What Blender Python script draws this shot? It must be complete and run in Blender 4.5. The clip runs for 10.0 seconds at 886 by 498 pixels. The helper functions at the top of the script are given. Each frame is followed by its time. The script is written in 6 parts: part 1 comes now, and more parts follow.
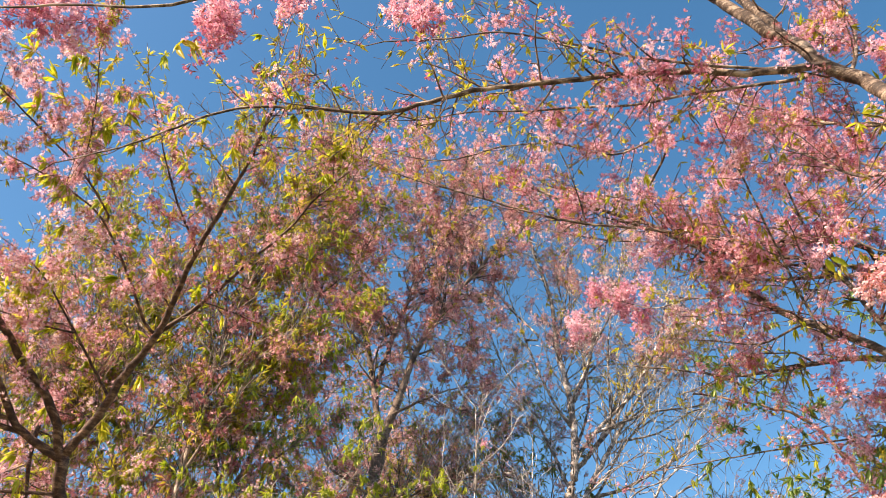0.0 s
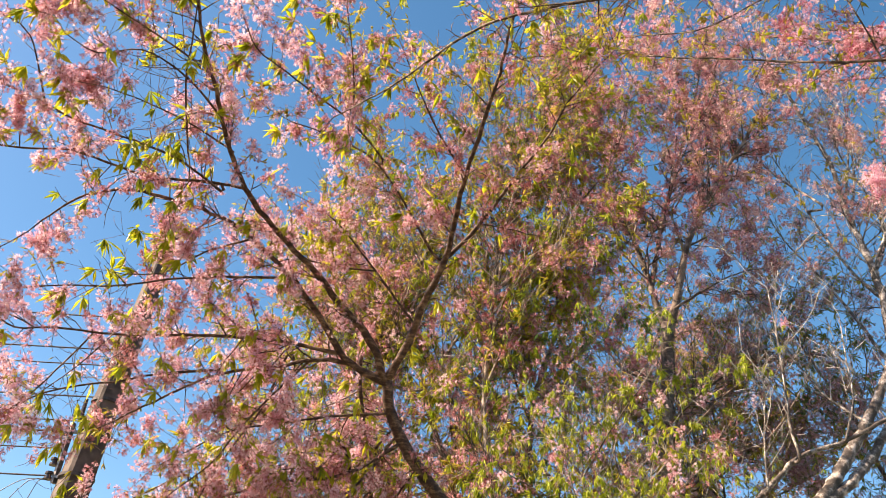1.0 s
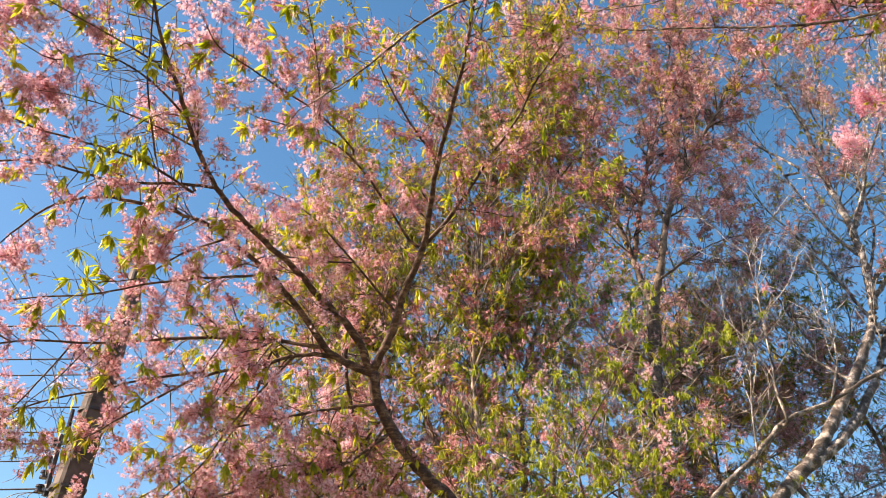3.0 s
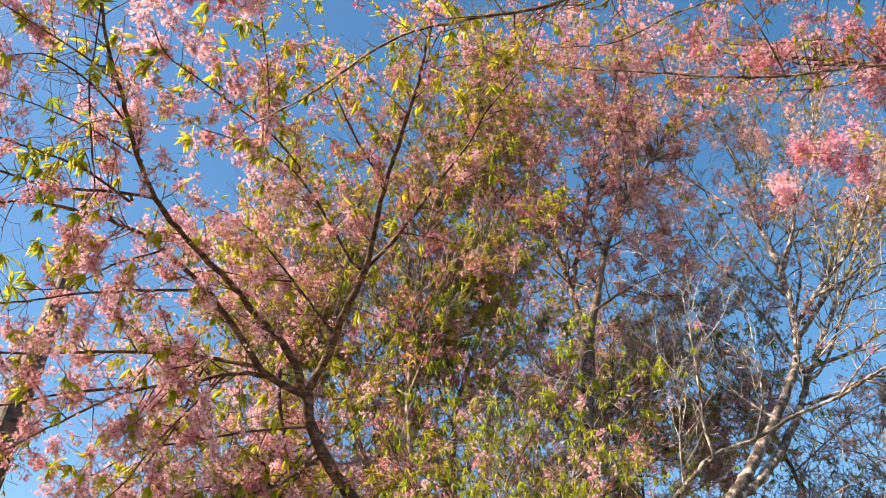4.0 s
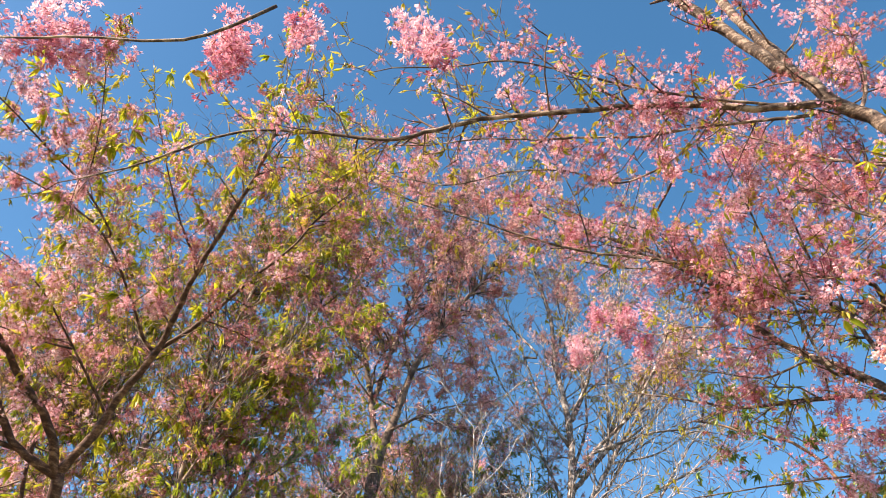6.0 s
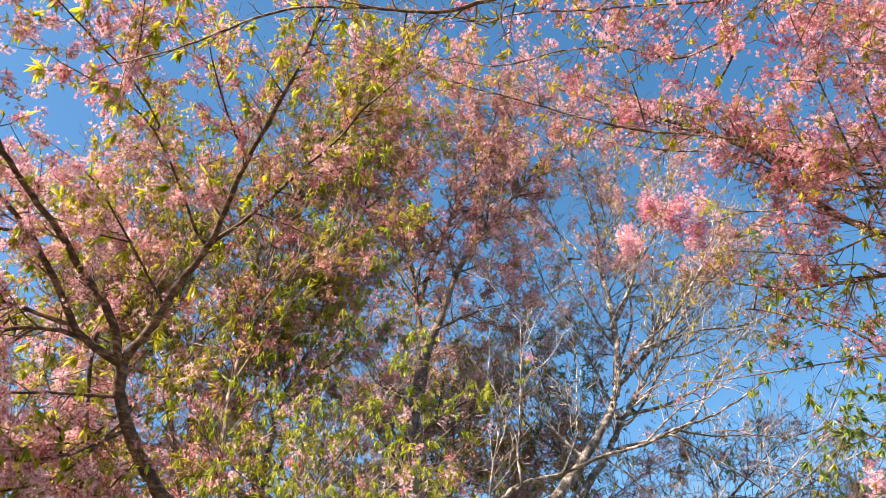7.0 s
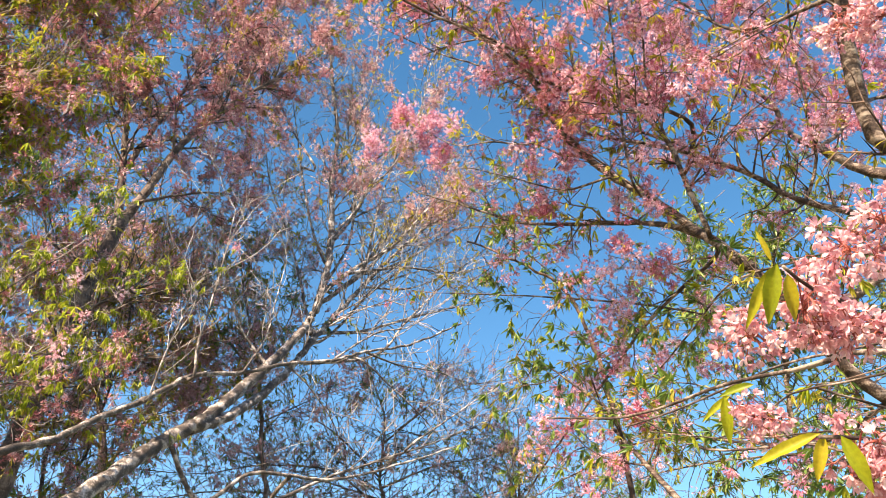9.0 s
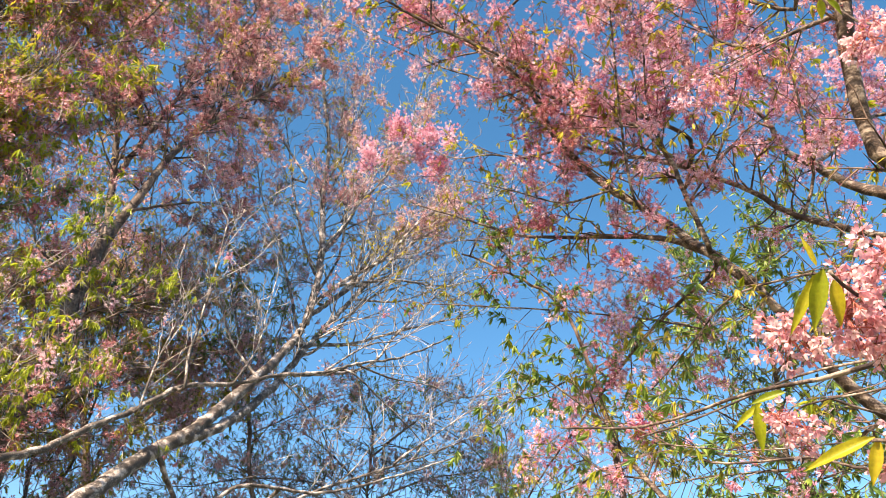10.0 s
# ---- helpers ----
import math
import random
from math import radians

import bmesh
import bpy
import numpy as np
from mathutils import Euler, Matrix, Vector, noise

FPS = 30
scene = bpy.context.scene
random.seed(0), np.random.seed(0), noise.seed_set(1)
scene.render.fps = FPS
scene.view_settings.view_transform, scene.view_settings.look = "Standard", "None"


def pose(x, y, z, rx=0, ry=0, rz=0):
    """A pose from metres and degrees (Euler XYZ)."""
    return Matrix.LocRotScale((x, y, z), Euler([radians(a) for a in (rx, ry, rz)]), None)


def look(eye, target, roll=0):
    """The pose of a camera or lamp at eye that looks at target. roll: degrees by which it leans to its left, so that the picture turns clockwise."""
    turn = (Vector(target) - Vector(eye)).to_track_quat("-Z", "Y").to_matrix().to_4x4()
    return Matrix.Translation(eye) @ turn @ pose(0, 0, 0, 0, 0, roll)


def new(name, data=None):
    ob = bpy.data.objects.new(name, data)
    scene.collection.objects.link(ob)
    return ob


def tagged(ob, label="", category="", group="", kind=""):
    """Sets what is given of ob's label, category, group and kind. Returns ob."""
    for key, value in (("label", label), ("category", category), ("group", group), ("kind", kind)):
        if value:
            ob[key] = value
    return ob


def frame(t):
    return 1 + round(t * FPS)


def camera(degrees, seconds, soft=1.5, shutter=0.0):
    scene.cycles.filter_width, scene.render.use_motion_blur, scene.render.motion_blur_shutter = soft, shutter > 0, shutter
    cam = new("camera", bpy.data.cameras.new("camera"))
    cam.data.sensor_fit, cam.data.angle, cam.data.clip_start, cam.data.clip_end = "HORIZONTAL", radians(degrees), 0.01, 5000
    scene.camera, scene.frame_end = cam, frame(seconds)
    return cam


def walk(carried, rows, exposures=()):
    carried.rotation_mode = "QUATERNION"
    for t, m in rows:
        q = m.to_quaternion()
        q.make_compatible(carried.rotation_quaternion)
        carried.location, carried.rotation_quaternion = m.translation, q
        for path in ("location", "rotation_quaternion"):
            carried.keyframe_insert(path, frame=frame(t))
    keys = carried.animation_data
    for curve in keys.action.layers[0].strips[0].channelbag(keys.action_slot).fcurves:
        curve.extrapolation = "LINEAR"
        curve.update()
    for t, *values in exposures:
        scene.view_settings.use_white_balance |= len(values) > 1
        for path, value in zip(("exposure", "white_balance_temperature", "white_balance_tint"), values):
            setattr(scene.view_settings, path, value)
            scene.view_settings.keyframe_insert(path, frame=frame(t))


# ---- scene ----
cam = camera(58.8, 10.0, soft=0.95)
PATH = [
    (0, (0.037, 0.323, 1.713), (0.033, 1.796, 3.065), -1.0),
    (0.5, (-0.126, 0.288, 1.708), (-0.447, 1.758, 3.026), 1.6),
    (1, (-0.179, 0.328, 1.633), (-0.808, 1.819, 2.807), 3.1),
    (1.5, (-0.229, 0.386, 1.58), (-0.976, 1.896, 2.659), 2.2),
    (2, (-0.208, 0.416, 1.593), (-0.964, 1.934, 2.653), 1.1),
    (2.5, (-0.15, 0.399, 1.612), (-0.852, 1.893, 2.74), 0.1),
    (2.7, (-0.106, 0.391, 1.622), (-0.772, 1.895, 2.76), -0.6),
    (3.8, (-0.103, 0.335, 1.741), (-0.577, 1.888, 2.909), -1.4),
    (4, (-0.14, 0.34, 1.743), (-0.59, 1.895, 2.918), -1.4),
    (4.5, (-0.141, 0.36, 1.73), (-0.493, 1.936, 2.91), -1.2),
    (5, (-0.099, 0.337, 1.762), (-0.314, 1.92, 2.966), -0.6),
    (5.5, (-0.028, 0.29, 1.835), (-0.086, 1.791, 3.155), 0.3),
    (5.7, (-0.003, 0.262, 1.85), (-0.003, 1.719, 3.221), -0.1),
    (6.8, (-0.055, 0.365, 1.678), (-0.078, 1.901, 2.959), 1.0),
    (7, (-0.103, 0.445, 1.683), (-0.198, 2.04, 2.886), 1.4),
    (7.5, (-0.158, 0.646, 1.62), (-0.328, 2.316, 2.708), 1.2),
    (8, (-0.06, 0.951, 1.632), (-0.073, 2.651, 2.685), 2.2),
    (8.5, (-0.021, 1.087, 1.658), (0.41, 2.723, 2.726), 2.8),
    (9, (-0.041, 1.131, 1.678), (0.564, 2.699, 2.762), 1.7),
    (9.5, (-0.068, 1.154, 1.67), (0.575, 2.694, 2.772), 1.6),
    (10, (-0.117, 1.176, 1.662), (0.514, 2.711, 2.777), 1.7),
]
walk(cam, [(t, look(eye, target, roll)) for t, eye, target, roll in PATH], [(0.0, 1.48, 8650, 28), (2.0, 1.41, 8700, 28), (4.5, 1.44, 8500, 28), (7.0, 1.54, 8250, 27), (10.0, 1.57, 8100, 25)])

# ---- light ----
SUN_EL, SUN_AZ = 41.0, -124.0          # degrees; azimuth clockwise from +y
world = bpy.data.worlds.new("sky")
scene.world = world
world.use_nodes = True
wn, wl = world.node_tree.nodes, world.node_tree.links
wn.clear()
sky = wn.new("ShaderNodeTexSky")
sky.sky_type, sky.sun_disc = "NISHITA", False
sky.sun_elevation, sky.sun_rotation = radians(SUN_EL), radians(SUN_AZ)
sky.altitude, sky.air_density, sky.dust_density, sky.ozone_density = 900, 1.0, 1.5, 2.0
tone = wn.new("ShaderNodeHueSaturation")
tone.inputs["Hue"].default_value, tone.inputs["Saturation"].default_value, tone.inputs["Value"].default_value = 0.489, 1.35, 1.0
back = wn.new("ShaderNodeBackground")
back.inputs["Strength"].default_value = 0.107
wout = wn.new("ShaderNodeOutputWorld")
wl.new(sky.outputs[0], tone.inputs["Color"])
wl.new(tone.outputs[0], back.inputs["Color"])
wl.new(back.outputs[0], wout.inputs["Surface"])
sun = new("sun", bpy.data.lights.new("sun", "SUN"))
sun.data.energy, sun.data.angle, sun.data.color = 5.0, radians(0.6), (1.0, 0.90, 0.74)
az, el = radians(SUN_AZ), radians(SUN_EL)
TO_SUN = Vector((math.sin(az) * math.cos(el), math.cos(az) * math.cos(el), math.sin(el)))
sun.matrix_world = look(TO_SUN * 50, (0, 0, 0))


# ---- materials ----
def material(name):
    m = bpy.data.materials.new(name)
    m.use_nodes = True
    m.node_tree.nodes.clear()
    return m, m.node_tree.nodes, m.node_tree.links


def ramp(nodes, stops):
    node = nodes.new("ShaderNodeValToRGB")
    e = node.color_ramp.elements
    while len(e) < len(stops):
        e.new(0.5)
    for k, (at, c) in zip(e, stops):
        k.position, k.color = at, (*c, 1)
    return node


def thin(name, stops, through_light, rough=0.5, per="island", mix_of=(0.75, 1.0, -0.25), patches=1.6):
    """A thin living surface: colour varies from piece to piece and slowly over the crown; part of the light passes through."""
    m, n, l = material(name)
    if per == "island":
        geo = n.new("ShaderNodeNewGeometry")
        rnd = geo.outputs["Random Per Island"]
    else:
        info = n.new("ShaderNodeObjectInfo")
        rnd = info.outputs["Random"]
    coord = n.new("ShaderNodeTexCoord")
    big = n.new("ShaderNodeTexNoise")
    big.inputs["Scale"].default_value, big.inputs["Detail"].default_value = patches, 2.0
    l.new(coord.outputs["Object"], big.inputs["Vector"])
    mixv = n.new("ShaderNodeMath")
    mixv.operation = "MULTIPLY_ADD"
    mixv.inputs[1].default_value, mixv.inputs[2].default_value = mix_of[0], mix_of[2]
    l.new(rnd, mixv.inputs[0])
    add = n.new("ShaderNodeMath")
    add.operation = "MULTIPLY_ADD"
    add.inputs[1].default_value = mix_of[1]
    l.new(big.outputs[0], add.inputs[0])
    l.new(mixv.outputs[0], add.inputs[2])
    col = ramp(n, stops)
    l.new(add.outputs[0], col.inputs[0])
    fine = n.new("ShaderNodeTexNoise")
    fine.inputs["Scale"].default_value = 160.0
    l.new(coord.outputs["Object"], fine.inputs["Vector"])
    vein = n.new("ShaderNodeHueSaturation")
    val = n.new("ShaderNodeMapRange")
    val.inputs["From Min"].default_value, val.inputs["From Max"].default_value = 0.3, 0.7
    val.inputs["To Min"].default_value, val.inputs["To Max"].default_value = 0.82, 1.12
    l.new(fine.outputs[0], val.inputs["Value"])
    l.new(val.outputs[0], vein.inputs["Value"])
    l.new(col.outputs[0], vein.inputs["Color"])
    p = n.new("ShaderNodeBsdfPrincipled")
    p.inputs["Roughness"].default_value = rough
    t = n.new("ShaderNodeBsdfTranslucent")
    mix = n.new("ShaderNodeMixShader")
    mix.inputs[0].default_value = through_light
    out = n.new("ShaderNodeOutputMaterial")
    l.new(vein.outputs[0], p.inputs["Base Color"])
    l.new(vein.outputs[0], t.inputs["Color"])
    l.new(p.outputs[0], mix.inputs[1])
    l.new(t.outputs[0], mix.inputs[2])
    l.new(mix.outputs[0], out.inputs["Surface"])
    return m


def bark(name, dark, mid, pale, scale=9.0, rings=0.0, pale_from=0.62):
    m, n, l = material(name)
    coord = n.new("ShaderNodeTexCoord")
    patch = n.new("ShaderNodeTexNoise")
    patch.inputs["Scale"].default_value, patch.inputs["Detail"].default_value = scale, 6.0
    grain = n.new("ShaderNodeTexNoise")
    grain.inputs["Scale"].default_value, grain.inputs["Detail"].default_value = scale * 9, 4.0
    l.new(coord.outputs["Object"], patch.inputs["Vector"])
    l.new(coord.outputs["Object"], grain.inputs["Vector"])
    add = n.new("ShaderNodeMath")
    add.operation = "MULTIPLY_ADD"
    add.inputs[1].default_value, add.inputs[2].default_value = 0.5, -0.25
    l.new(grain.outputs[0], add.inputs[0])
    total = n.new("ShaderNodeMath")
    l.new(patch.outputs[0], total.inputs[0])
    l.new(add.outputs[0], total.inputs[1])
    if rings:
        # rough rings of lenticels round the stem
        flat = n.new("ShaderNodeMapping")
        flat.inputs["Scale"].default_value = (7.0, 7.0, 55.0)
        lines = n.new("ShaderNodeTexNoise")
        lines.inputs["Scale"].default_value, lines.inputs["Detail"].default_value = 1.0, 3.0
        l.new(coord.outputs["Object"], flat.inputs["Vector"])
        l.new(flat.outputs[0], lines.inputs["Vector"])
        ringed = n.new("ShaderNodeMath")
        ringed.operation = "MULTIPLY_ADD"
        ringed.inputs[1].default_value = rings
        l.new(lines.outputs[0], ringed.inputs[0])
        l.new(total.outputs[0], ringed.inputs[2])
        total = n.new("ShaderNodeMath")
        total.inputs[1].default_value = -0.5 * rings
        l.new(ringed.outputs[0], total.inputs[0])
    col = ramp(n, [(0.32, dark), (0.5, mid), (pale_from, pale)])
    l.new(total.outputs[0], col.inputs[0])
    bump = n.new("ShaderNodeBump")
    bump.inputs["Strength"].default_value, bump.inputs["Distance"].default_value = 0.6, 0.01
    l.new(total.outputs[0], bump.inputs["Height"])
    p = n.new("ShaderNodeBsdfPrincipled")
    p.inputs["Roughness"].default_value = 0.75
    l.new(col.outputs[0], p.inputs["Base Color"])
    l.new(bump.outputs[0], p.inputs["Normal"])
    out = n.new("ShaderNodeOutputMaterial")
    l.new(p.outputs[0], out.inputs["Surface"])
    return m


def solid(name, a, b, scale=12.0, rough=0.8, metal=0.0):
    m, n, l = material(name)
    coord = n.new("ShaderNodeTexCoord")
    noise_a = n.new("ShaderNodeTexNoise")
    noise_a.inputs["Scale"].default_value, noise_a.inputs["Detail"].default_value = scale, 8.0
    l.new(coord.outputs["Object"], noise_a.inputs["Vector"])
    col = ramp(n, [(0.42, a), (0.62, b)])
    l.new(noise_a.outputs[0], col.inputs[0])
    bump = n.new("ShaderNodeBump")
    bump.inputs["Strength"].default_value, bump.inputs["Distance"].default_value = 0.3, 0.01
    l.new(noise_a.outputs[0], bump.inputs["Height"])
    p = n.new("ShaderNodeBsdfPrincipled")
    p.inputs["Roughness"].default_value, p.inputs["Metallic"].default_value = rough, metal
    l.new(col.outputs[0], p.inputs["Base Color"])
    l.new(bump.outputs[0], p.inputs["Normal"])
    out = n.new("ShaderNodeOutputMaterial")
    l.new(p.outputs[0], out.inputs["Surface"])
    return m


def dry_turf():
    """Dry grass and bare soil: broad worn places, tufts and fine blades."""
    m, n, l = material("dry_grass")
    coord = n.new("ShaderNodeTexCoord")
    layers = []
    for scale, detail in ((0.35, 5.0), (9.0, 8.0), (70.0, 6.0)):
        noise = n.new("ShaderNodeTexNoise")
        noise.inputs["Scale"].default_value, noise.inputs["Detail"].default_value = scale, detail
        noise.inputs["Roughness"].default_value = 0.65
        l.new(coord.outputs["Object"], noise.inputs["Vector"])
        layers.append(noise.outputs[0])
    turf = ramp(n, [(0.3, (0.075, 0.085, 0.03)), (0.5, (0.14, 0.13, 0.06)), (0.7, (0.22, 0.185, 0.10))])
    soil = ramp(n, [(0.3, (0.10, 0.075, 0.05)), (0.7, (0.19, 0.15, 0.105))])
    blend = n.new("ShaderNodeMath")
    blend.operation = "MULTIPLY_ADD"
    blend.inputs[1].default_value = 0.5
    half = n.new("ShaderNodeMath")
    half.operation = "MULTIPLY"
    half.inputs[1].default_value = 0.5
    l.new(layers[2], half.inputs[0])
    l.new(layers[1], blend.inputs[0])
    l.new(half.outputs[0], blend.inputs[2])
    l.new(blend.outputs[0], turf.inputs[0])
    l.new(layers[2], soil.inputs[0])
    worn_place = n.new("ShaderNodeMapRange")
    worn_place.inputs["From Min"].default_value, worn_place.inputs["From Max"].default_value = 0.5, 0.66
    l.new(layers[0], worn_place.inputs["Value"])
    colour = n.new("ShaderNodeMixRGB")
    l.new(worn_place.outputs[0], colour.inputs[0])
    l.new(turf.outputs[0], colour.inputs[1])
    l.new(soil.outputs[0], colour.inputs[2])
    bump = n.new("ShaderNodeBump")
    bump.inputs["Strength"].default_value, bump.inputs["Distance"].default_value = 0.8, 0.03
    l.new(blend.outputs[0], bump.inputs["Height"])
    p = n.new("ShaderNodeBsdfPrincipled")
    p.inputs["Roughness"].default_value = 0.95
    l.new(colour.outputs[0], p.inputs["Base Color"])
    l.new(bump.outputs[0], p.inputs["Normal"])
    out = n.new("ShaderNodeOutputMaterial")
    l.new(p.outputs[0], out.inputs["Surface"])
    return m


PETAL_A = thin("faded_pink_petals", [(0.1, (0.47, 0.18, 0.23)), (0.4, (0.70, 0.36, 0.45)), (0.65, (0.84, 0.53, 0.63)), (0.95, (0.93, 0.76, 0.83))], 0.47, mix_of=(0.6, 1.7, -0.53), patches=4.0)
PETAL_B = thin("fresh_pink_petals", [(0.1, (0.42, 0.09, 0.16)), (0.4, (0.69, 0.31, 0.42)), (0.65, (0.86, 0.52, 0.63)), (0.95, (0.94, 0.74, 0.83))], 0.43, mix_of=(0.5, 2.2, -0.80), patches=4.5)
SPENT = thin("spent_red_brown_flowers", [(0.1, (0.19, 0.03, 0.028)), (0.5, (0.37, 0.08, 0.065)), (0.9, (0.54, 0.19, 0.14))], 0.25)
PETAL_R = thin("rosy_brown_flowers", [(0.1, (0.25, 0.065, 0.075)), (0.45, (0.45, 0.155, 0.18)), (0.75, (0.61, 0.29, 0.33)), (0.95, (0.75, 0.47, 0.51))], 0.36)
PETAL_C = thin("withered_petals", [(0.1, (0.24, 0.10, 0.115)), (0.45, (0.45, 0.23, 0.25)), (0.7, (0.60, 0.37, 0.385)), (0.95, (0.72, 0.53, 0.51))], 0.4)
PETAL_N = thin("near_pink_petals", [(0.02, (0.52, 0.20, 0.25)), (0.35, (0.72, 0.38, 0.43)), (0.7, (0.85, 0.55, 0.59)), (0.98, (0.93, 0.77, 0.77))], 0.5, per="object")
CALYX = thin("red_calyx", [(0.2, (0.28, 0.05, 0.05)), (0.8, (0.42, 0.12, 0.08))], 0.15)
LEAF_Y = thin("young_cherry_leaves", [(0.15, (0.18, 0.27, 0.02)), (0.5, (0.35, 0.43, 0.03)), (0.85, (0.53, 0.53, 0.05))], 0.58, 0.4)
LEAF_O = thin("olive_leaves", [(0.15, (0.18, 0.17, 0.02)), (0.5, (0.36, 0.34, 0.035)), (0.85, (0.54, 0.47, 0.07))], 0.5, 0.45)
LEAF_G = thin("dark_green_leaves", [(0.15, (0.05, 0.09, 0.02)), (0.5, (0.10, 0.16, 0.03)), (0.85, (0.18, 0.24, 0.045))], 0.4, 0.4)
LEAF_S = thin("fresh_green_leaves", [(0.15, (0.06, 0.14, 0.03)), (0.5, (0.12, 0.24, 0.05)), (0.85, (0.25, 0.37, 0.07))], 0.38, 0.4)
LEAF_F = thin("bright_green_leaves", [(0.15, (0.14, 0.23, 0.02)), (0.5, (0.30, 0.41, 0.03)), (0.85, (0.48, 0.53, 0.06))], 0.5, 0.4)
LEAF_N = thin("near_cherry_leaves", [(0.1, (0.15, 0.22, 0.015)), (0.5, (0.28, 0.34, 0.02)), (0.9, (0.42, 0.37, 0.03))], 0.45, 0.35, per="object")
BARK_A = bark("cherry_bark", (0.022, 0.011, 0.009), (0.062, 0.031, 0.023), (0.22, 0.15, 0.11), 15, rings=0.7, pale_from=0.72)
BARK_B = bark("grey_cherry_bark", (0.022, 0.015, 0.012), (0.07, 0.047, 0.036), (0.32, 0.27, 0.22), 14, rings=1.0, pale_from=0.72)
BARK_C = bark("dark_bark", (0.03, 0.022, 0.019), (0.085, 0.065, 0.055), (0.24, 0.20, 0.17), 5, pale_from=0.66)
BARK_D = bark("pale_lichen_bark", (0.03, 0.026, 0.023), (0.09, 0.08, 0.072), (0.50, 0.475, 0.45), 9, pale_from=0.66)
BARK_E = bark("young_pale_bark", (0.06, 0.045, 0.035), (0.17, 0.13, 0.105), (0.36, 0.31, 0.26), 8, pale_from=0.62)
TWIG_A = solid("cherry_twig", (0.03, 0.016, 0.012), (0.21, 0.14, 0.10), 12)
TWIG_D = solid("pale_twig", (0.06, 0.054, 0.05), (0.46, 0.44, 0.42), 6)
TWIG_C = solid("dark_twig", (0.024, 0.018, 0.015), (0.25, 0.21, 0.18), 4)
CONCRETE = solid("weathered_concrete", (0.045, 0.038, 0.036), (0.12, 0.105, 0.098), 5)
PORCELAIN = solid("dark_porcelain", (0.03, 0.025, 0.03), (0.06, 0.05, 0.055), 30, 0.25)
STEEL = solid("galvanised_steel", (0.16, 0.16, 0.17), (0.30, 0.30, 0.31), 25, 0.5, 0.8)
WIRE = solid("black_cable", (0.02, 0.02, 0.022), (0.05, 0.05, 0.055), 30, 0.5)
GRASS = dry_turf()


# ---- building blocks ----
def part(name, mesh, parent, label=""):
    ob = new(name, mesh)
    ob.parent = parent
    if label:
        tagged(ob, label)
    return ob


def raw_mesh(name, verts, groups, smooth=False):
    """A mesh from arrays: verts (n, 3); groups of (faces (m, k), material)."""
    me = bpy.data.meshes.new(name)
    groups = [(f, m) for f, m in groups if len(f)]
    loops = np.concatenate([f.ravel() for f, _ in groups]).astype(np.int32)
    sizes = np.concatenate([np.full(len(f), f.shape[1]) for f, _ in groups]).astype(np.int32)
    starts = np.concatenate([[0], np.cumsum(sizes)[:-1]]).astype(np.int32)
    slots = np.concatenate([np.full(len(f), i) for i, (f, _) in enumerate(groups)]).astype(np.int32)
    me.vertices.add(len(verts))
    me.vertices.foreach_set("co", np.asarray(verts, np.float32).ravel())
    me.loops.add(len(loops))
    me.loops.foreach_set("vertex_index", loops)
    me.polygons.add(len(sizes))
    me.polygons.foreach_set("loop_start", starts)
    for _, m in groups:
        me.materials.append(m)
    me.polygons.foreach_set("material_index", slots)
    me.polygons.foreach_set("use_smooth", np.full(len(sizes), smooth))
    me.update(calc_edges=True)
    return me


def unit(v):
    return v / np.maximum(np.linalg.norm(v, axis=-1, keepdims=True), 1e-9)


def spline(points, step):
    """A Catmull-Rom curve through the points, sampled about every step metres."""
    p = np.array(points, float)
    p = np.vstack([2 * p[0] - p[1], p, 2 * p[-1] - p[-2]])
    out = []
    for i in range(1, len(p) - 2):
        n = max(2, int(np.linalg.norm(p[i + 1] - p[i]) / step))
        t = np.linspace(0, 1, n, endpoint=False)[:, None]
        a, b, c, d = p[i - 1], p[i], p[i + 1], p[i + 2]
        out.append(0.5 * (2 * b + (c - a) * t + (2 * a - 5 * b + 4 * c - d) * t ** 2 + (3 * b - a - 3 * c + d) * t ** 3))
    out.append(p[-2][None])
    return np.vstack(out)


def tubes(paths, sides):
    """Tapered tubes: paths of (points (n, 3), radii (n,)). Returns verts and quads."""
    verts, quads, base = [], [], 0
    ang = np.arange(sides) * 2 * np.pi / sides
    ca, sa = np.cos(ang)[None, :, None], np.sin(ang)[None, :, None]
    for p, r in paths:
        t = unit(np.gradient(p, axis=0))
        ref = np.array([0.31, 0.22, 0.92]) if abs(t[0][2]) < 0.8 else np.array([0.9, 0.3, 0.1])
        u = unit(np.cross(t, ref))
        v = np.cross(t, u)
        ring = p[:, None] + (u[:, None] * ca + v[:, None] * sa) * r[:, None, None]
        n = len(p)
        verts.append(ring.reshape(-1, 3))
        i = np.arange(n - 1)[:, None] * sides
        j = np.arange(sides)[None]
        k = (j + 1) % sides
        q = np.stack([i + j, i + k, i + sides + k, i + sides + j], -1).reshape(-1, 4) + base
        quads.append(q)
        base += n * sides
    return np.vstack(verts), np.vstack(quads)


def frames(direction, roll):
    """Rotation matrices whose z axis is the direction, turned about it."""
    z = unit(direction)
    ref = np.where(np.abs(z[:, 2:3]) < 0.9, np.array([[0, 0, 1.0]]), np.array([[1.0, 0, 0]]))
    x = unit(np.cross(ref, z))
    y = np.cross(z, x)
    c, s = np.cos(roll)[:, None], np.sin(roll)[:, None]
    return np.stack([x * c + y * s, y * c - x * s, z], -1)


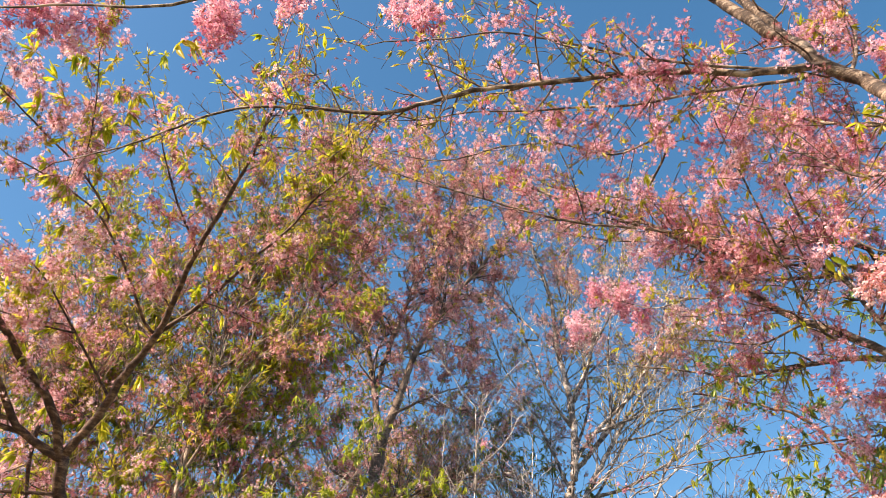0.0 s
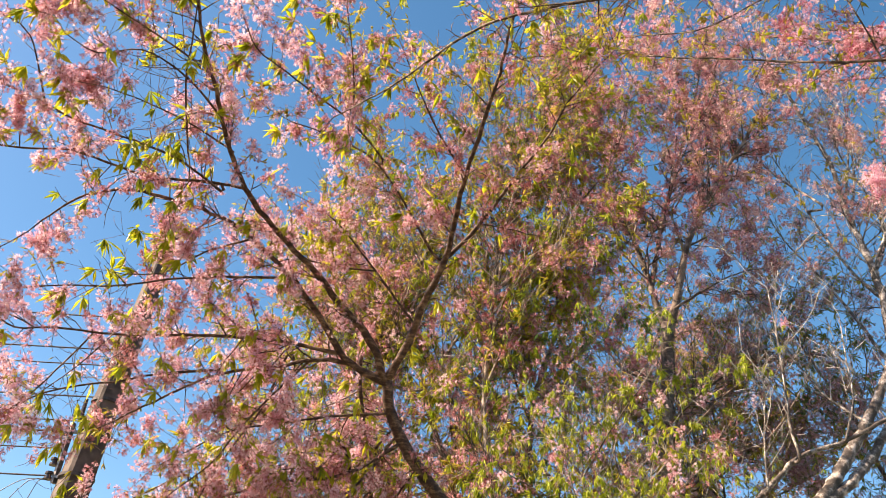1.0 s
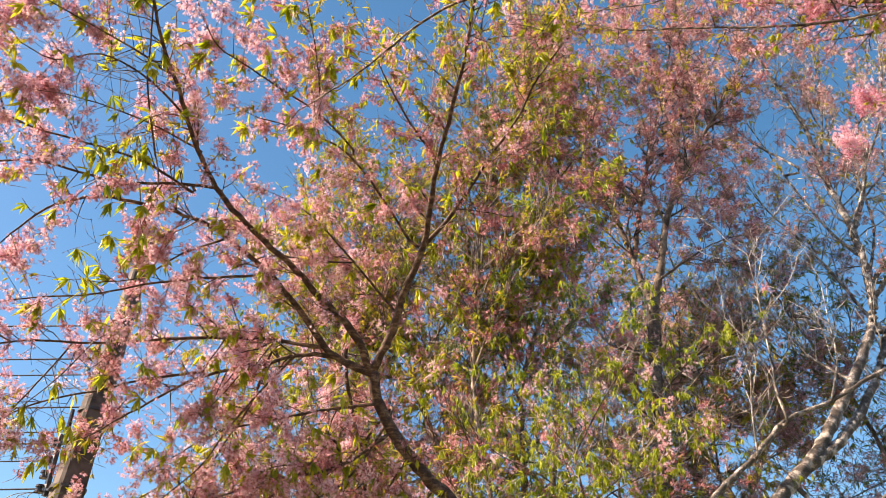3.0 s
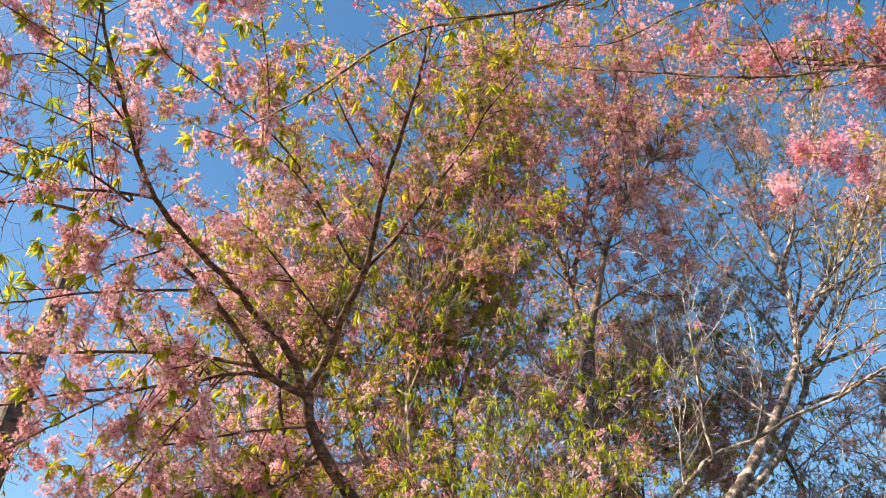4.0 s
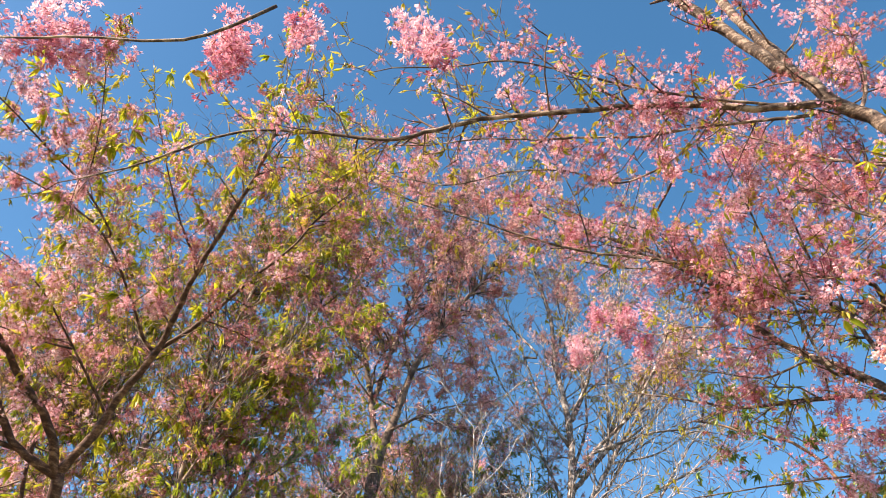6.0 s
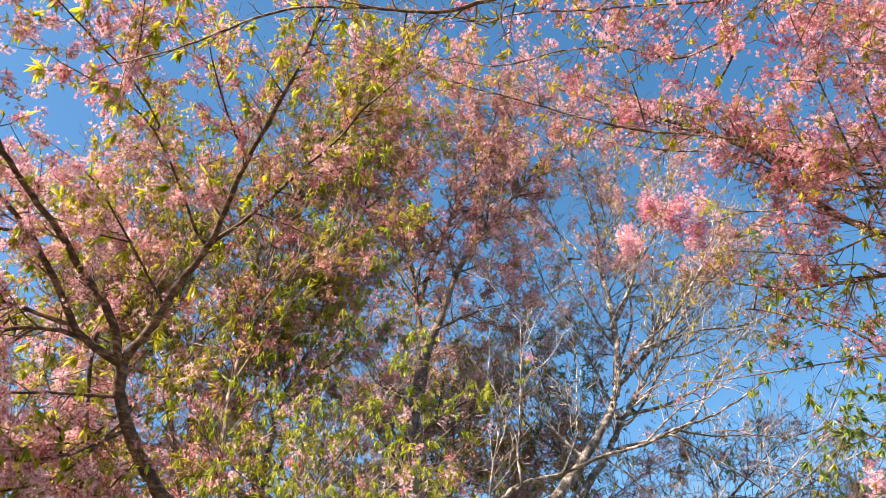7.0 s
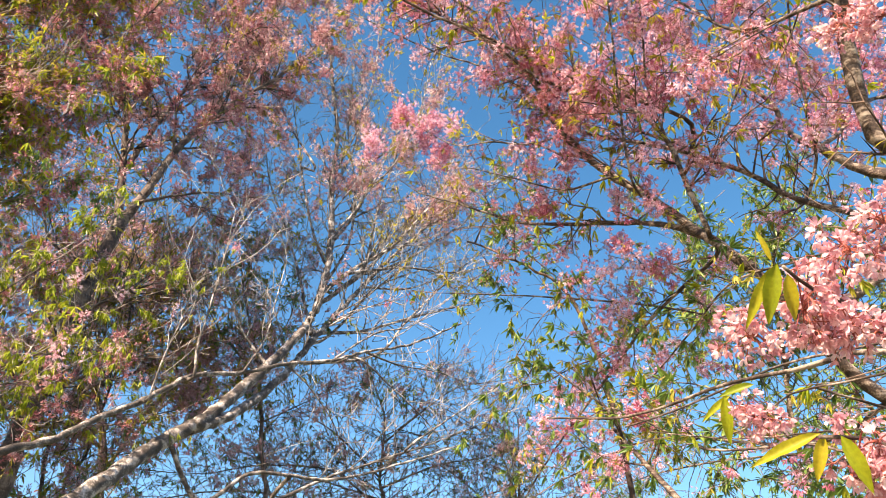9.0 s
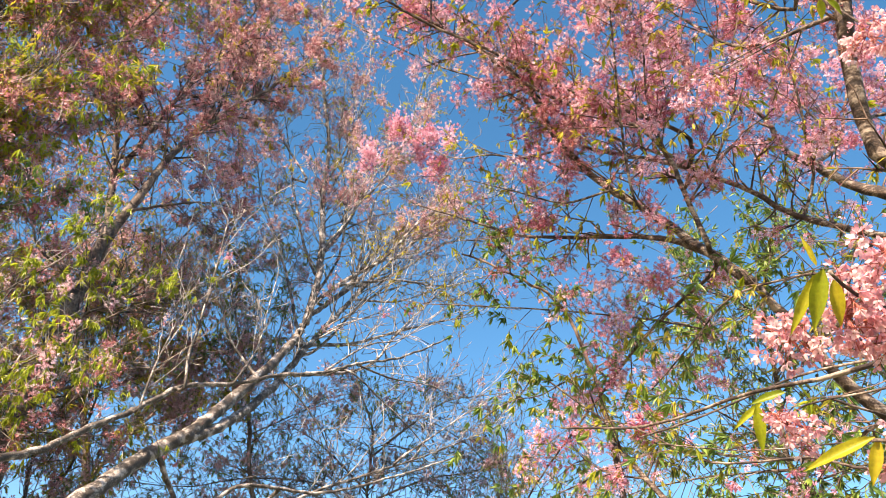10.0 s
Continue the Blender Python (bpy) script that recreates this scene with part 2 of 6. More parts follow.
def scatter(tv, tf, pos, rot, size):
    """Copies of a small template at each place. Returns verts and faces."""
    v = np.einsum("nij,vj->nvi", rot, tv) * size[:, None, None] + pos[:, None]
    n, k = len(pos), len(tv)
    f = tf[None] + (np.arange(n) * k)[:, None, None]
    return v.reshape(-1, 3), f.reshape(-1, tf.shape[1])


def flower_template(petals, cup=0.45):
    """Petals round a shared heart (z is the way it faces), about 1 across, with a calyx behind."""
    v, f = [(0, 0, 0)], []
    for i in range(petals):
        a = 2 * math.pi * i / petals
        w = math.pi / petals * 0.66
        b = len(v)
        for da, r, z in ((-w, 0.36, cup * 0.45), (0, 0.52, cup), (w, 0.36, cup * 0.55)):
            v.append((math.cos(a + da) * r, math.sin(a + da) * r, z))
        f.append((0, b, b + 1, b + 2))
    return np.array(v, float), np.array(f)


def leaf_template(width=0.24, bend=0.4):
    """A folded, pointed leaf from the origin along +z, 1 long, hanging over towards +x."""
    v = []
    for t, w in ((0, 0.03), (0.28, 0.9), (0.6, 0.85), (1.0, 0.0)):
        x = bend * t * t
        for s in ((-1, 0, 1) if w else (0,)):
            v.append((x + abs(s) * w * width * 0.18, s * w * width * 0.5, t))
    f4 = [(0, 3, 4, 1), (1, 4, 5, 2), (3, 6, 7, 4), (4, 7, 8, 5), (6, 9, 9, 7), (7, 9, 9, 8)]
    quads = np.array([q for q in f4[:4]])
    tris = np.array([(6, 9, 7), (7, 9, 8)])
    return np.array(v, float), quads, tris


def kite_template(width=0.24, bend=0.35):
    """A small folded leaf of four faces."""
    v = [(0, 0, 0), (bend * 0.25 + 0.03, -width / 2, 0.45), (bend * 0.2, 0, 0.5), (bend * 0.25 + 0.03, width / 2, 0.45), (bend, 0, 1)]
    return np.array(v, float), np.array([(0, 1, 2), (0, 2, 3), (1, 4, 2), (2, 4, 3)])


def star_template(petals, cup=0.7, wide=0.6):
    """A small drooping flower seen from afar: one narrow blade for each petal round a shared heart."""
    v, f = [(0, 0, 0)], []
    for i in range(petals):
        a = 2 * math.pi * i / petals
        w = math.pi / petals * wide
        b = len(v)
        v += [(math.cos(a - w) * 0.34, math.sin(a - w) * 0.34, cup * 0.5), (math.cos(a + w * 0.5) * 0.5, math.sin(a + w * 0.5) * 0.5, cup)]
        f.append((0, b, b + 1))
    return np.array(v, float), np.array(f)


PETALV = np.array([(0, 0, 0), (0.12, -0.17, 0.5), (0.12, 0.17, 0.5), (0.3, 0, 1)], float)
PETALT = np.array([(0, 1, 2), (1, 3, 2)])
KITEV, KITET = kite_template()
KITESV, KITEST = kite_template(0.18, 0.4)
FLOWER5, FLOWER5F = flower_template(5, 0.62)
STAR5, STAR5F = star_template(6)
STAR3, STAR3F = star_template(4, 0.5, 0.7)
LEAFV, LEAFQ, LEAFT = leaf_template()
SLIMV, SLIMQ, SLIMT = leaf_template(0.17, 0.45)


def clump(p, scale, seed):
    """Smooth pseudo-random field in 0..1 at places p, for gaps and clusters."""
    g = np.random.default_rng(seed)
    total = np.zeros(len(p))
    for _ in range(5):
        k = g.normal(size=3) / scale
        total += np.sin(p @ k * 2.2 + g.uniform(0, 6.28))
    return 0.5 + total / 6.0


class Tree:
    """A tree that is built limb by limb; its twigs, blossoms and leaves grow from the limbs by a spec."""

    def __init__(self, name, base, label, bark_material, twig_material, seed, group=""):
        self.root = new(name)
        self.root.location = base
        self.base = np.array(base, float)
        tagged(self.root, label, "tree", group)
        self.bark, self.twig_mat = bark_material, twig_material
        self.rng = np.random.default_rng(seed)
        self.seed = seed
        self.limbs = []
        self.wood = []

    def tube(self, name, points, r0, r1, sides=9, step=0.07, label="", grow=True, knots=1.0):
        p = spline(points, step)
        n = len(p)
        s = np.linspace(0, 1, n)
        r = r0 + (r1 - r0) * s ** 0.8
        r = r * (1 + knots * 0.05 * self.rng.normal(size=n) * (r > 0.008))
        p[1:-1] += self.rng.normal(size=(n - 2, 3)) * min(0.006, r0 * 0.12)
        v, q = tubes([(p - self.base, r)], sides)
        cap = np.arange(sides)[::-1][None]
        end = (np.arange(sides) + (n - 1) * sides)[None]
        me = raw_mesh(name, v, [(q, self.bark), (cap, self.bark), (end, self.bark)], True)
        ob = part(name, me, self.root, label)
        self.wood.append(p)
        if grow:
            self.limbs.append((p, r))
        return ob

    def trunk(self, points, r0, r1, label="", grow=False):
        return self.tube("trunk", points, r0, r1, 14, 0.08, label, grow)

    def limb(self, points, r0, r1, grow=True):
        """A limb; where it starts a little off the wood that is there already, it is led back to it."""
        if self.wood:
            wood = np.vstack(self.wood)
            off = np.linalg.norm(wood - np.array(points[0], float), axis=1)
            k = int(np.argmin(off))
            if 0.04 < off[k] < 0.9:
                points = [tuple(wood[k])] + list(points)
        return self.tube("limb", points, r0, r1, grow=grow)

    def grow(self, gap, length, twig_r, sub=4, up=0.25, spread=0.9, start=0.12, droop=0.0, node=0.06, levels=2, seg=0.11, thick=0.02, tip=0.0018):
        """Twigs along the limbs: returns the places where buds sit and the way they point."""
        g = self.rng
        paths, nodes, ways = [], [], []

        def shoot(origin, way, size, r, level):
            n = max(3, int(size / seg))
            pts = [origin]
            d = way
            for i in range(n):
                d = unit(d + g.normal(size=3) * 0.17 + np.array([0, 0, (up * 0.12 - droop * 0.25 * (i / n))]))
                pts.append(pts[-1] + d * size / n)
            pts = np.array(pts)
            paths.append((pts, np.linspace(r, max(r * 0.4, tip), n + 1)))
            m = max(2, int(size / node))
            at = np.linspace(0.4 if level == 0 else 0.15, 1, m)
            idx = np.minimum((at * n).astype(int), n - 1)
            frac = (at * n - idx)[:, None]
            nodes.append(pts[idx] * (1 - frac) + pts[idx + 1] * frac)
            ways.append(unit(pts[idx + 1] - pts[idx]))
            if level + 1 < levels:
                for _ in range(g.poisson(sub)):
                    i = g.integers(1, n + 1)
                    t = unit(pts[i] - pts[i - 1])
                    side = unit(np.cross(t, g.normal(size=3)))
                    shoot(pts[i], unit(t * 0.6 + side * spread + np.array([0, 0, up * 0.6])), size * g.uniform(0.25, 0.6), r * 0.6, level + 1)

        for p, r in self.limbs:
            gone = np.linalg.norm(np.diff(p, axis=0), axis=1)
            s = np.concatenate([[0], np.cumsum(gone)])
            total = s[-1]
            a = total * start
            while a < total:
                i = min(np.searchsorted(s, a), len(p) - 1)
                t = unit(p[i] - p[i - 1])
                side = unit(np.cross(t, g.normal(size=3)))
                way = unit(t * 0.55 + side * spread + np.array([0, 0, up]))
                size = length * g.uniform(0.35, 1.15) * (1 - 0.4 * a / total)
                if r[i] < thick or g.random() < 0.3:
                    shoot(p[i], way, size, min(r[i] * 0.55, twig_r), 0)
                a += gap * g.uniform(0.4, 1.6)
            shoot(p[-1], unit(p[-1] - p[-2]), length * 0.8, r[-1], 0)
        v, q = tubes(paths, 3)
        me = raw_mesh("twigwork", v - self.base, [(q, self.twig_mat)], True)
        tagged(part("twigwork", me, self.root), kind="stuff")
        self.nodes, self.ways = np.vstack(nodes), np.vstack(ways)

    def bloom(self, share, umbels, count, size, petal, reach=0.035, spread=0.05, gaps=0.35, cut=0.42, seed=1, form="star", calyx=0.5, keep=None, label="", more=None):
        """Heads of blossom at a share of the buds: each head is a few umbels, each umbel a few stalked, drooping flowers."""
        g = self.rng
        field = clump(self.nodes, gaps, self.seed + seed)
        pick = g.random(len(self.nodes)) < share * np.clip((field - cut) * 5.0, 0.0, 1.5)
        if keep is not None:
            pick &= keep(self.nodes)
        c, w = self.nodes[pick], self.ways[pick]
        shape = (count, size, petal, reach, form, calyx)
        me = self.heads(c, w, g.poisson(umbels, len(c)) + 1, spread, *shape)
        tagged(part("blossoms", me, self.root, label), kind="stuff")
        for place in more or ():
            # a dense ball of blossom, fuller at the tips of the crown
            n = 36 if abs(place[1] - 4.2) > 1.6 else 22
            me = self.heads(np.array([place], float), np.array([[0.0, 0.0, 1.0]]), np.array([n]), 0.07, *shape)
            me.name = "blossom_head"
            tagged(part("blossom_head", me, self.root, "dense ball of fresh pink blossom"), kind="stuff")

    def heads(self, c, w, n, spread, count, size, petal, reach, form, calyx):
        """A mesh of flower heads at places c on twigs that run along w, n umbels to a head."""
        g = self.rng
        mid = np.repeat(c, n, axis=0)
        mid = mid + g.normal(size=mid.shape) * spread * 0.6 + np.repeat(w, n, axis=0) * g.normal(size=(len(mid), 1)) * spread
        k = g.poisson(count, len(mid)) + 1
        centre = np.repeat(mid, k, axis=0)
        out = unit(g.normal(size=(len(centre), 3)) + np.array([0, 0, -0.45]))
        pos = centre + out * reach * g.uniform(0.55, 1.15, (len(centre), 1))
        rot = frames(unit(out + g.normal(size=out.shape) * 0.3), g.uniform(0, 6.28, len(out)))
        s = size * g.uniform(0.7, 1.2, len(out))
        tv, tf = {"star": (STAR5, STAR5F), "small": (STAR3, STAR3F), "full": (FLOWER5, FLOWER5F)}[form]
        v, f = scatter(tv, tf, pos - self.base, rot, s)
        groups, allv = [(f, petal)], [v]
        if calyx:
            k = g.random(len(pos)) < calyx
            # the calyx and stalk: a thin three-sided spike back to the bud
            a, b = centre[k] - self.base, (pos + out * size * 0.12)[k] - self.base
            d = unit(b - a)
            side = unit(np.cross(d, g.normal(size=d.shape)))
            w = size * 0.12
            t = np.stack([a, b + side * w, b - side * w, b + np.cross(d, side) * w], 1)
            f2 = (np.array([[0, 1, 2], [0, 2, 3], [0, 3, 1]])[None] + (np.arange(len(a)) * 4)[:, None, None] + len(v)).reshape(-1, 3)
            allv.append(t.reshape(-1, 3))
            groups.append((f2, CALYX))
        return raw_mesh("blossoms", np.vstack(allv), groups)

    def leaf(self, share, count, size, mat, slim=False, gaps=0.4, seed=2, single=0, droop=0.8, keep=None, label=""):
        """Tufts of leaves at a share of the buds; the first ones singly, as objects."""
        g = self.rng
        field = clump(self.nodes, gaps, self.seed + 50 + seed)
        pick = g.random(len(self.nodes)) < share * np.clip((field - 0.3) * 3.0, 0, 1.6)
        if keep is not None:
            pick &= keep(self.nodes)
        c, w = self.nodes[pick], self.ways[pick]
        n = g.poisson(count, len(c)) + 1
        pos = np.repeat(c, n, axis=0)
        lean = np.repeat(w * 0.5 + g.normal(size=w.shape) * 0.45, n, axis=0)
        way = unit(lean + g.normal(size=(len(pos), 3)) * 0.33 + np.array([0, 0, -droop]) * g.uniform(0.1, 1, (len(pos), 1)))
        if mat in (PETAL_C, SPENT):
            pos = pos + g.normal(size=pos.shape) * size * 0.6
        # the blade hangs over: its bend looks down
        z = way
        x = unit(np.array([0, 0, -1.0]) - z * (-z[:, 2:3]) + g.normal(size=z.shape) * 0.35)
        x = unit(x - z * np.sum(x * z, 1, keepdims=True))
        rot = np.stack([x, np.cross(z, x), z], -1)
        s = size * g.uniform(0.6, 1.2, len(pos))
        tv, tq, tt = (SLIMV, SLIMQ, SLIMT) if slim else (LEAFV, LEAFQ, LEAFT)
        rest = np.arange(len(pos))
        if single:
            order = g.permutation(len(pos))
            first, rest = order[:single], order[single:]
            blade = raw_mesh("leaf", tv, [(tq, mat), (tt, mat)], True)
            for i in first:
                ob = part("leaf", blade, self.root)
                m = Matrix(rot[i].tolist()).to_4x4() @ Matrix.Diagonal((s[i], s[i], s[i], 1))
                m.translation = Vector(pos[i] - self.base)
                ob.matrix_local = m
        if len(rest):
            kv, kt = (KITESV, KITEST) if slim else (KITEV, KITET)
            if mat in (PETAL_C, SPENT):
                kv, kt = PETALV, PETALT
            v, t = scatter(kv, kt, (pos - self.base)[rest], rot[rest], s[rest])
            name = "blossoms" if mat in (PETAL_C, SPENT) else "leaves"
            me = raw_mesh(name, v, [(t, mat)])
            tagged(part(name, me, self.root, label), kind="stuff")
        return len(pos)


# ---- ground ----
def ground_sheet():
    n = 50
    e = np.sign(np.linspace(-1, 1, n)) * np.abs(np.linspace(-1, 1, n)) ** 3 * 1500
    x, y = np.meshgrid(e, e)
    near = np.exp(-(x ** 2 + y ** 2) / 900)
    z = 0.06 * np.sin(x * 0.9 + 1) * np.cos(y * 0.7) * near - 0.05
    v = np.stack([x, y, z], -1).reshape(-1, 3)
    i = (np.arange(n - 1)[:, None] * n + np.arange(n - 1)[None]).ravel()
    q = np.stack([i, i + 1, i + n + 1, i + n], -1)
    ob = new("ground", raw_mesh("ground", v, [(q, GRASS)], True))
    tagged(ob, "dry grassy ground under the blossoming trees", "ground", kind="structure")


ground_sheet()

# ---- the fading cherry that fills the middle ----
cherry = Tree("cherry_tree", (-1.9, 7.4, 0), "spreading wild cherry covered in fading pink blossom with young yellow-green leaves", BARK_A, TWIG_A, 11)
cherry.trunk([(-1.9, 7.4, -0.05), (-2.0, 7.3, 1.2), (-2.3, 7.1, 2.6), (-2.79, 7.33, 3.85), (-3, 7.04, 4.15), (-3.19, 6.7, 4.5), (-3.24, 6.49, 4.74), (-3.21, 6.33, 4.95)], 0.11, 0.05)
cherry.limb([(-3.21, 6.33, 4.95), (-2.99, 6.21, 5.18), (-2.75, 6, 5.47), (-2.44, 5.75, 5.78), (-2.29, 5.55, 5.98), (-2.07, 5.23, 6.25), (-1.87, 4.99, 6.43), (-1.62, 4.68, 6.63), (-1.43, 4.39, 6.78), (-1.26, 4.1, 6.9)], 0.0437, 0.0095)
cherry.limb([(-2.48, 5.86, 5.87), (-2.22, 5.78, 6.02), (-1.94, 5.65, 6.2), (-1.65, 5.48, 6.39), (-1.34, 5.31, 6.56), (-1.12, 5.13, 6.71), (-0.86, 4.96, 6.83), (-0.57, 4.79, 6.92)], 0.0247, 0.0057)
cherry.limb([(-2.06, 5.22, 6.24), (-2.17, 4.86, 6.43), (-2.22, 4.51, 6.61), (-2.24, 4.13, 6.78)], 0.0123, 0.0047)
cherry.limb([(-2.88, 6.09, 5.39), (-3.08, 5.61, 5.7), (-3.23, 5.21, 5.92), (-3.34, 4.99, 6)], 0.0152, 0.0057)
cherry.limb([(-2.57, 5.74, 5.88), (-2.67, 5.23, 6.14), (-2.79, 4.8, 6.3), (-3.02, 4.43, 6.31), (-3.22, 4.14, 6.26)], 0.0152, 0.0047)
cherry.limb([(-3.22, 6.35, 4.91), (-3.26, 5.97, 5.21), (-3.38, 5.65, 5.37), (-3.48, 5.3, 5.53), (-3.6, 4.95, 5.65), (-3.67, 4.65, 5.74), (-3.71, 4.36, 5.85), (-3.67, 4.04, 5.98), (-3.62, 3.8, 6.09), (-3.51, 3.46, 6.22), (-3.46, 3.24, 6.29), (-3.32, 2.94, 6.39)], 0.0418, 0.0114)
cherry.limb([(-3.21, 6.34, 4.91), (-3.36, 6.18, 4.97), (-3.5, 6, 5.05), (-3.59, 5.72, 5.26), (-3.66, 5.51, 5.4), (-3.74, 5.28, 5.54), (-3.92, 4.85, 5.71), (-4.05, 4.6, 5.77), (-4.32, 4.19, 5.75), (-4.52, 3.9, 5.67), (-4.74, 3.69, 5.47), (-4.91, 3.6, 5.22)], 0.038, 0.0066)
cherry.limb([(-3.21, 6.35, 4.9), (-3.36, 6.18, 4.98), (-3.56, 6, 5.03), (-3.81, 5.82, 4.98), (-4.02, 5.69, 4.87), (-4.29, 5.48, 4.78), (-4.55, 5.3, 4.61), (-4.79, 5.13, 4.38), (-5.07, 4.91, 4.09)], 0.0247, 0.0057)
cherry.limb([(-3.59, 5.95, 5.1), (-3.94, 5.62, 5.09), (-4.29, 5.26, 5.01), (-4.64, 4.88, 4.87), (-4.88, 4.57, 4.75), (-5.11, 4.21, 4.65), (-5.25, 3.98, 4.55), (-5.32, 3.7, 4.61)], 0.0209, 0.0057)
cherry.limb([(-3.8, 4.46, 5.94), (-3.98, 4.25, 5.89), (-4.28, 3.93, 5.76), (-4.42, 3.71, 5.72), (-4.6, 3.37, 5.66), (-4.75, 3.17, 5.54), (-4.89, 2.93, 5.42), (-5, 2.75, 5.29)], 0.0162, 0.0057)
cherry.limb([(-3.93, 4.34, 5.85), (-4.1, 3.95, 5.92), (-4.33, 3.56, 5.89), (-4.51, 3.23, 5.83), (-4.59, 3.03, 5.82), (-4.68, 2.77, 5.78), (-4.81, 2.48, 5.69)], 0.0133, 0.0047)
cherry.limb([(-4.4, 5.38, 4.75), (-4.76, 5.03, 4.59), (-4.94, 4.86, 4.47), (-5.13, 4.64, 4.35), (-5.31, 4.44, 4.2), (-5.49, 4.26, 3.92), (-5.62, 4.07, 3.77)], 0.0133, 0.0047)
cherry.limb([(-3.19, 6.69, 4.47), (-3.53, 6.57, 4.21), (-3.8, 6.42, 4.09), (-4.12, 6.19, 4), (-4.43, 5.96, 3.84), (-4.71, 5.73, 3.67)], 0.019, 0.0057)
cherry.limb([(-3.5, 6.31, 5.25), (-3.56, 6.45, 5.03), (-3.58, 6.63, 4.75), (-3.59, 6.91, 4.28), (-3.61, 7.15, 3.81)], 0.0171, 0.019)
cherry.limb([(-3.32, 2.94, 6.39), (-3.51, 3.18, 6.25), (-3.68, 3.39, 6.12), (-3.9, 3.82, 5.86)], 0.0047, 0.0085)
cherry.limb([(-2.69, 4.82, 6.27), (-2.81, 4.43, 6.39), (-2.95, 4.12, 6.42), (-3.08, 3.81, 6.44), (-3.19, 3.51, 6.45), (-3.16, 3.24, 6.52)], 0.0104, 0.0047)
cherry.limb([(-2.74, 4.32, 6.26), (-2.61, 4.06, 6.4), (-2.52, 3.82, 6.51), (-2.42, 3.5, 6.62)], 0.0076, 0.0038)
cherry.limb([(-4.57, 3.02, 5.79), (-4.44, 2.61, 6.05), (-4.5, 2.37, 6.05), (-4.56, 2.15, 6.02)], 0.0076, 0.0038)
cherry.limb([(-4.8, 4.5, 4.69), (-4.95, 4.43, 4.42), (-5.11, 4.32, 4.16)], 0.0076, 0.0038)
cherry.limb([(-5.12, 4.02, 4.56), (-5.21, 3.82, 4.58), (-5.32, 3.64, 4.5), (-5.39, 3.53, 4.43)], 0.0066, 0.0038)
cherry.limb([(-4.01, 5.83, 5.08), (-4.23, 5.88, 4.57), (-4.41, 5.85, 4.27), (-4.62, 5.81, 3.83), (-4.72, 5.8, 3.45)], 0.0133, 0.0047)
cherry.limb([(-3.25, 6.5, 4.69), (-3.62, 6.26, 4.61), (-4.03, 5.97, 4.46), (-4.37, 5.7, 4.31), (-4.69, 5.46, 4.02)], 0.0171, 0.0047)
cherry.limb([(-3.23, 6.65, 4.52), (-3.59, 6.57, 4.01), (-3.96, 6.34, 3.79), (-4.34, 6.05, 3.61)], 0.0152, 0.0047)
cherry.limb([(-3.79, 5.88, 5.01), (-4.06, 5.79, 4.67), (-4.27, 5.71, 4.35), (-4.45, 5.63, 4), (-4.65, 5.49, 3.73)], 0.0133, 0.0047)
cherry.limb([(-3.74, 5.28, 5.53), (-4.11, 4.93, 5.39), (-4.43, 4.61, 5.23), (-4.72, 4.31, 5.03), (-4.95, 3.98, 4.87), (-5.13, 3.71, 4.7)], 0.0142, 0.0047)
cherry.limb([(-3.91, 4.84, 5.7), (-4.21, 4.65, 5.49), (-4.47, 4.51, 5.24), (-4.67, 4.29, 5.12)], 0.0114, 0.0038)
cherry.limb([(-3.62, 3.8, 6.1), (-3.72, 3.41, 6.21), (-3.88, 3.09, 6.22), (-4.1, 2.91, 6.07), (-4.19, 2.68, 6.06)], 0.0104, 0.0038)
cherry.limb([(-3.68, 4.06, 6), (-3.86, 3.69, 6.03), (-4.03, 3.38, 6.01), (-4.17, 3.13, 5.96)], 0.0095, 0.0038)
cherry.limb([(-3.51, 3.45, 6.22), (-3.67, 3.09, 6.24), (-3.79, 2.81, 6.24), (-3.9, 2.54, 6.23)], 0.0095, 0.0038)
cherry.limb([(-3.09, 5.62, 5.7), (-3.34, 5.44, 5.67), (-3.65, 5.17, 5.65), (-3.89, 5.02, 5.51)], 0.0095, 0.0038)
cherry.limb([(-3.22, 6.76, 4.75), (-3.61, 6.7, 4.3), (-3.96, 6.55, 4.02), (-4.27, 6.37, 3.79), (-4.48, 6.24, 3.56)], 0.0152, 0.0047)
cherry.limb([(-3.13, 7.04, 4.38), (-3.48, 6.97, 3.89), (-3.82, 6.81, 3.6), (-4.17, 6.56, 3.44)], 0.0133, 0.0047)
cherry.limb([(-2.98, 7.28, 4.1), (-3.36, 7.21, 3.62), (-3.76, 7.02, 3.34), (-4.12, 6.8, 3.15)], 0.0133, 0.0047)
cherry.limb([(-3.66, 6.44, 4.39), (-3.95, 6.36, 4.07), (-4.5, 6.07, 3.59), (-4.96, 5.66, 3.41), (-5.25, 5.36, 3.29), (-5.51, 5.05, 3.16)], 0.0152, 0.0047)
cherry.limb([(-4.73, 5.65, 3.93), (-4.97, 5.42, 3.68), (-5.16, 5.2, 3.49), (-5.35, 4.94, 3.34)], 0.0095, 0.0038)
cherry.limb([(-5, 4.48, 4.71), (-5.14, 4.43, 4.45), (-5.33, 4.34, 4.1), (-5.5, 4.19, 3.83), (-5.65, 4.05, 3.53)], 0.0085, 0.0038)
cherry.limb([(-2.6, 7.2, 3.35), (-3.0, 6.8, 3.22), (-3.35, 6.45, 3.1), (-3.75, 6.1, 2.95)], 0.0133, 0.0047)
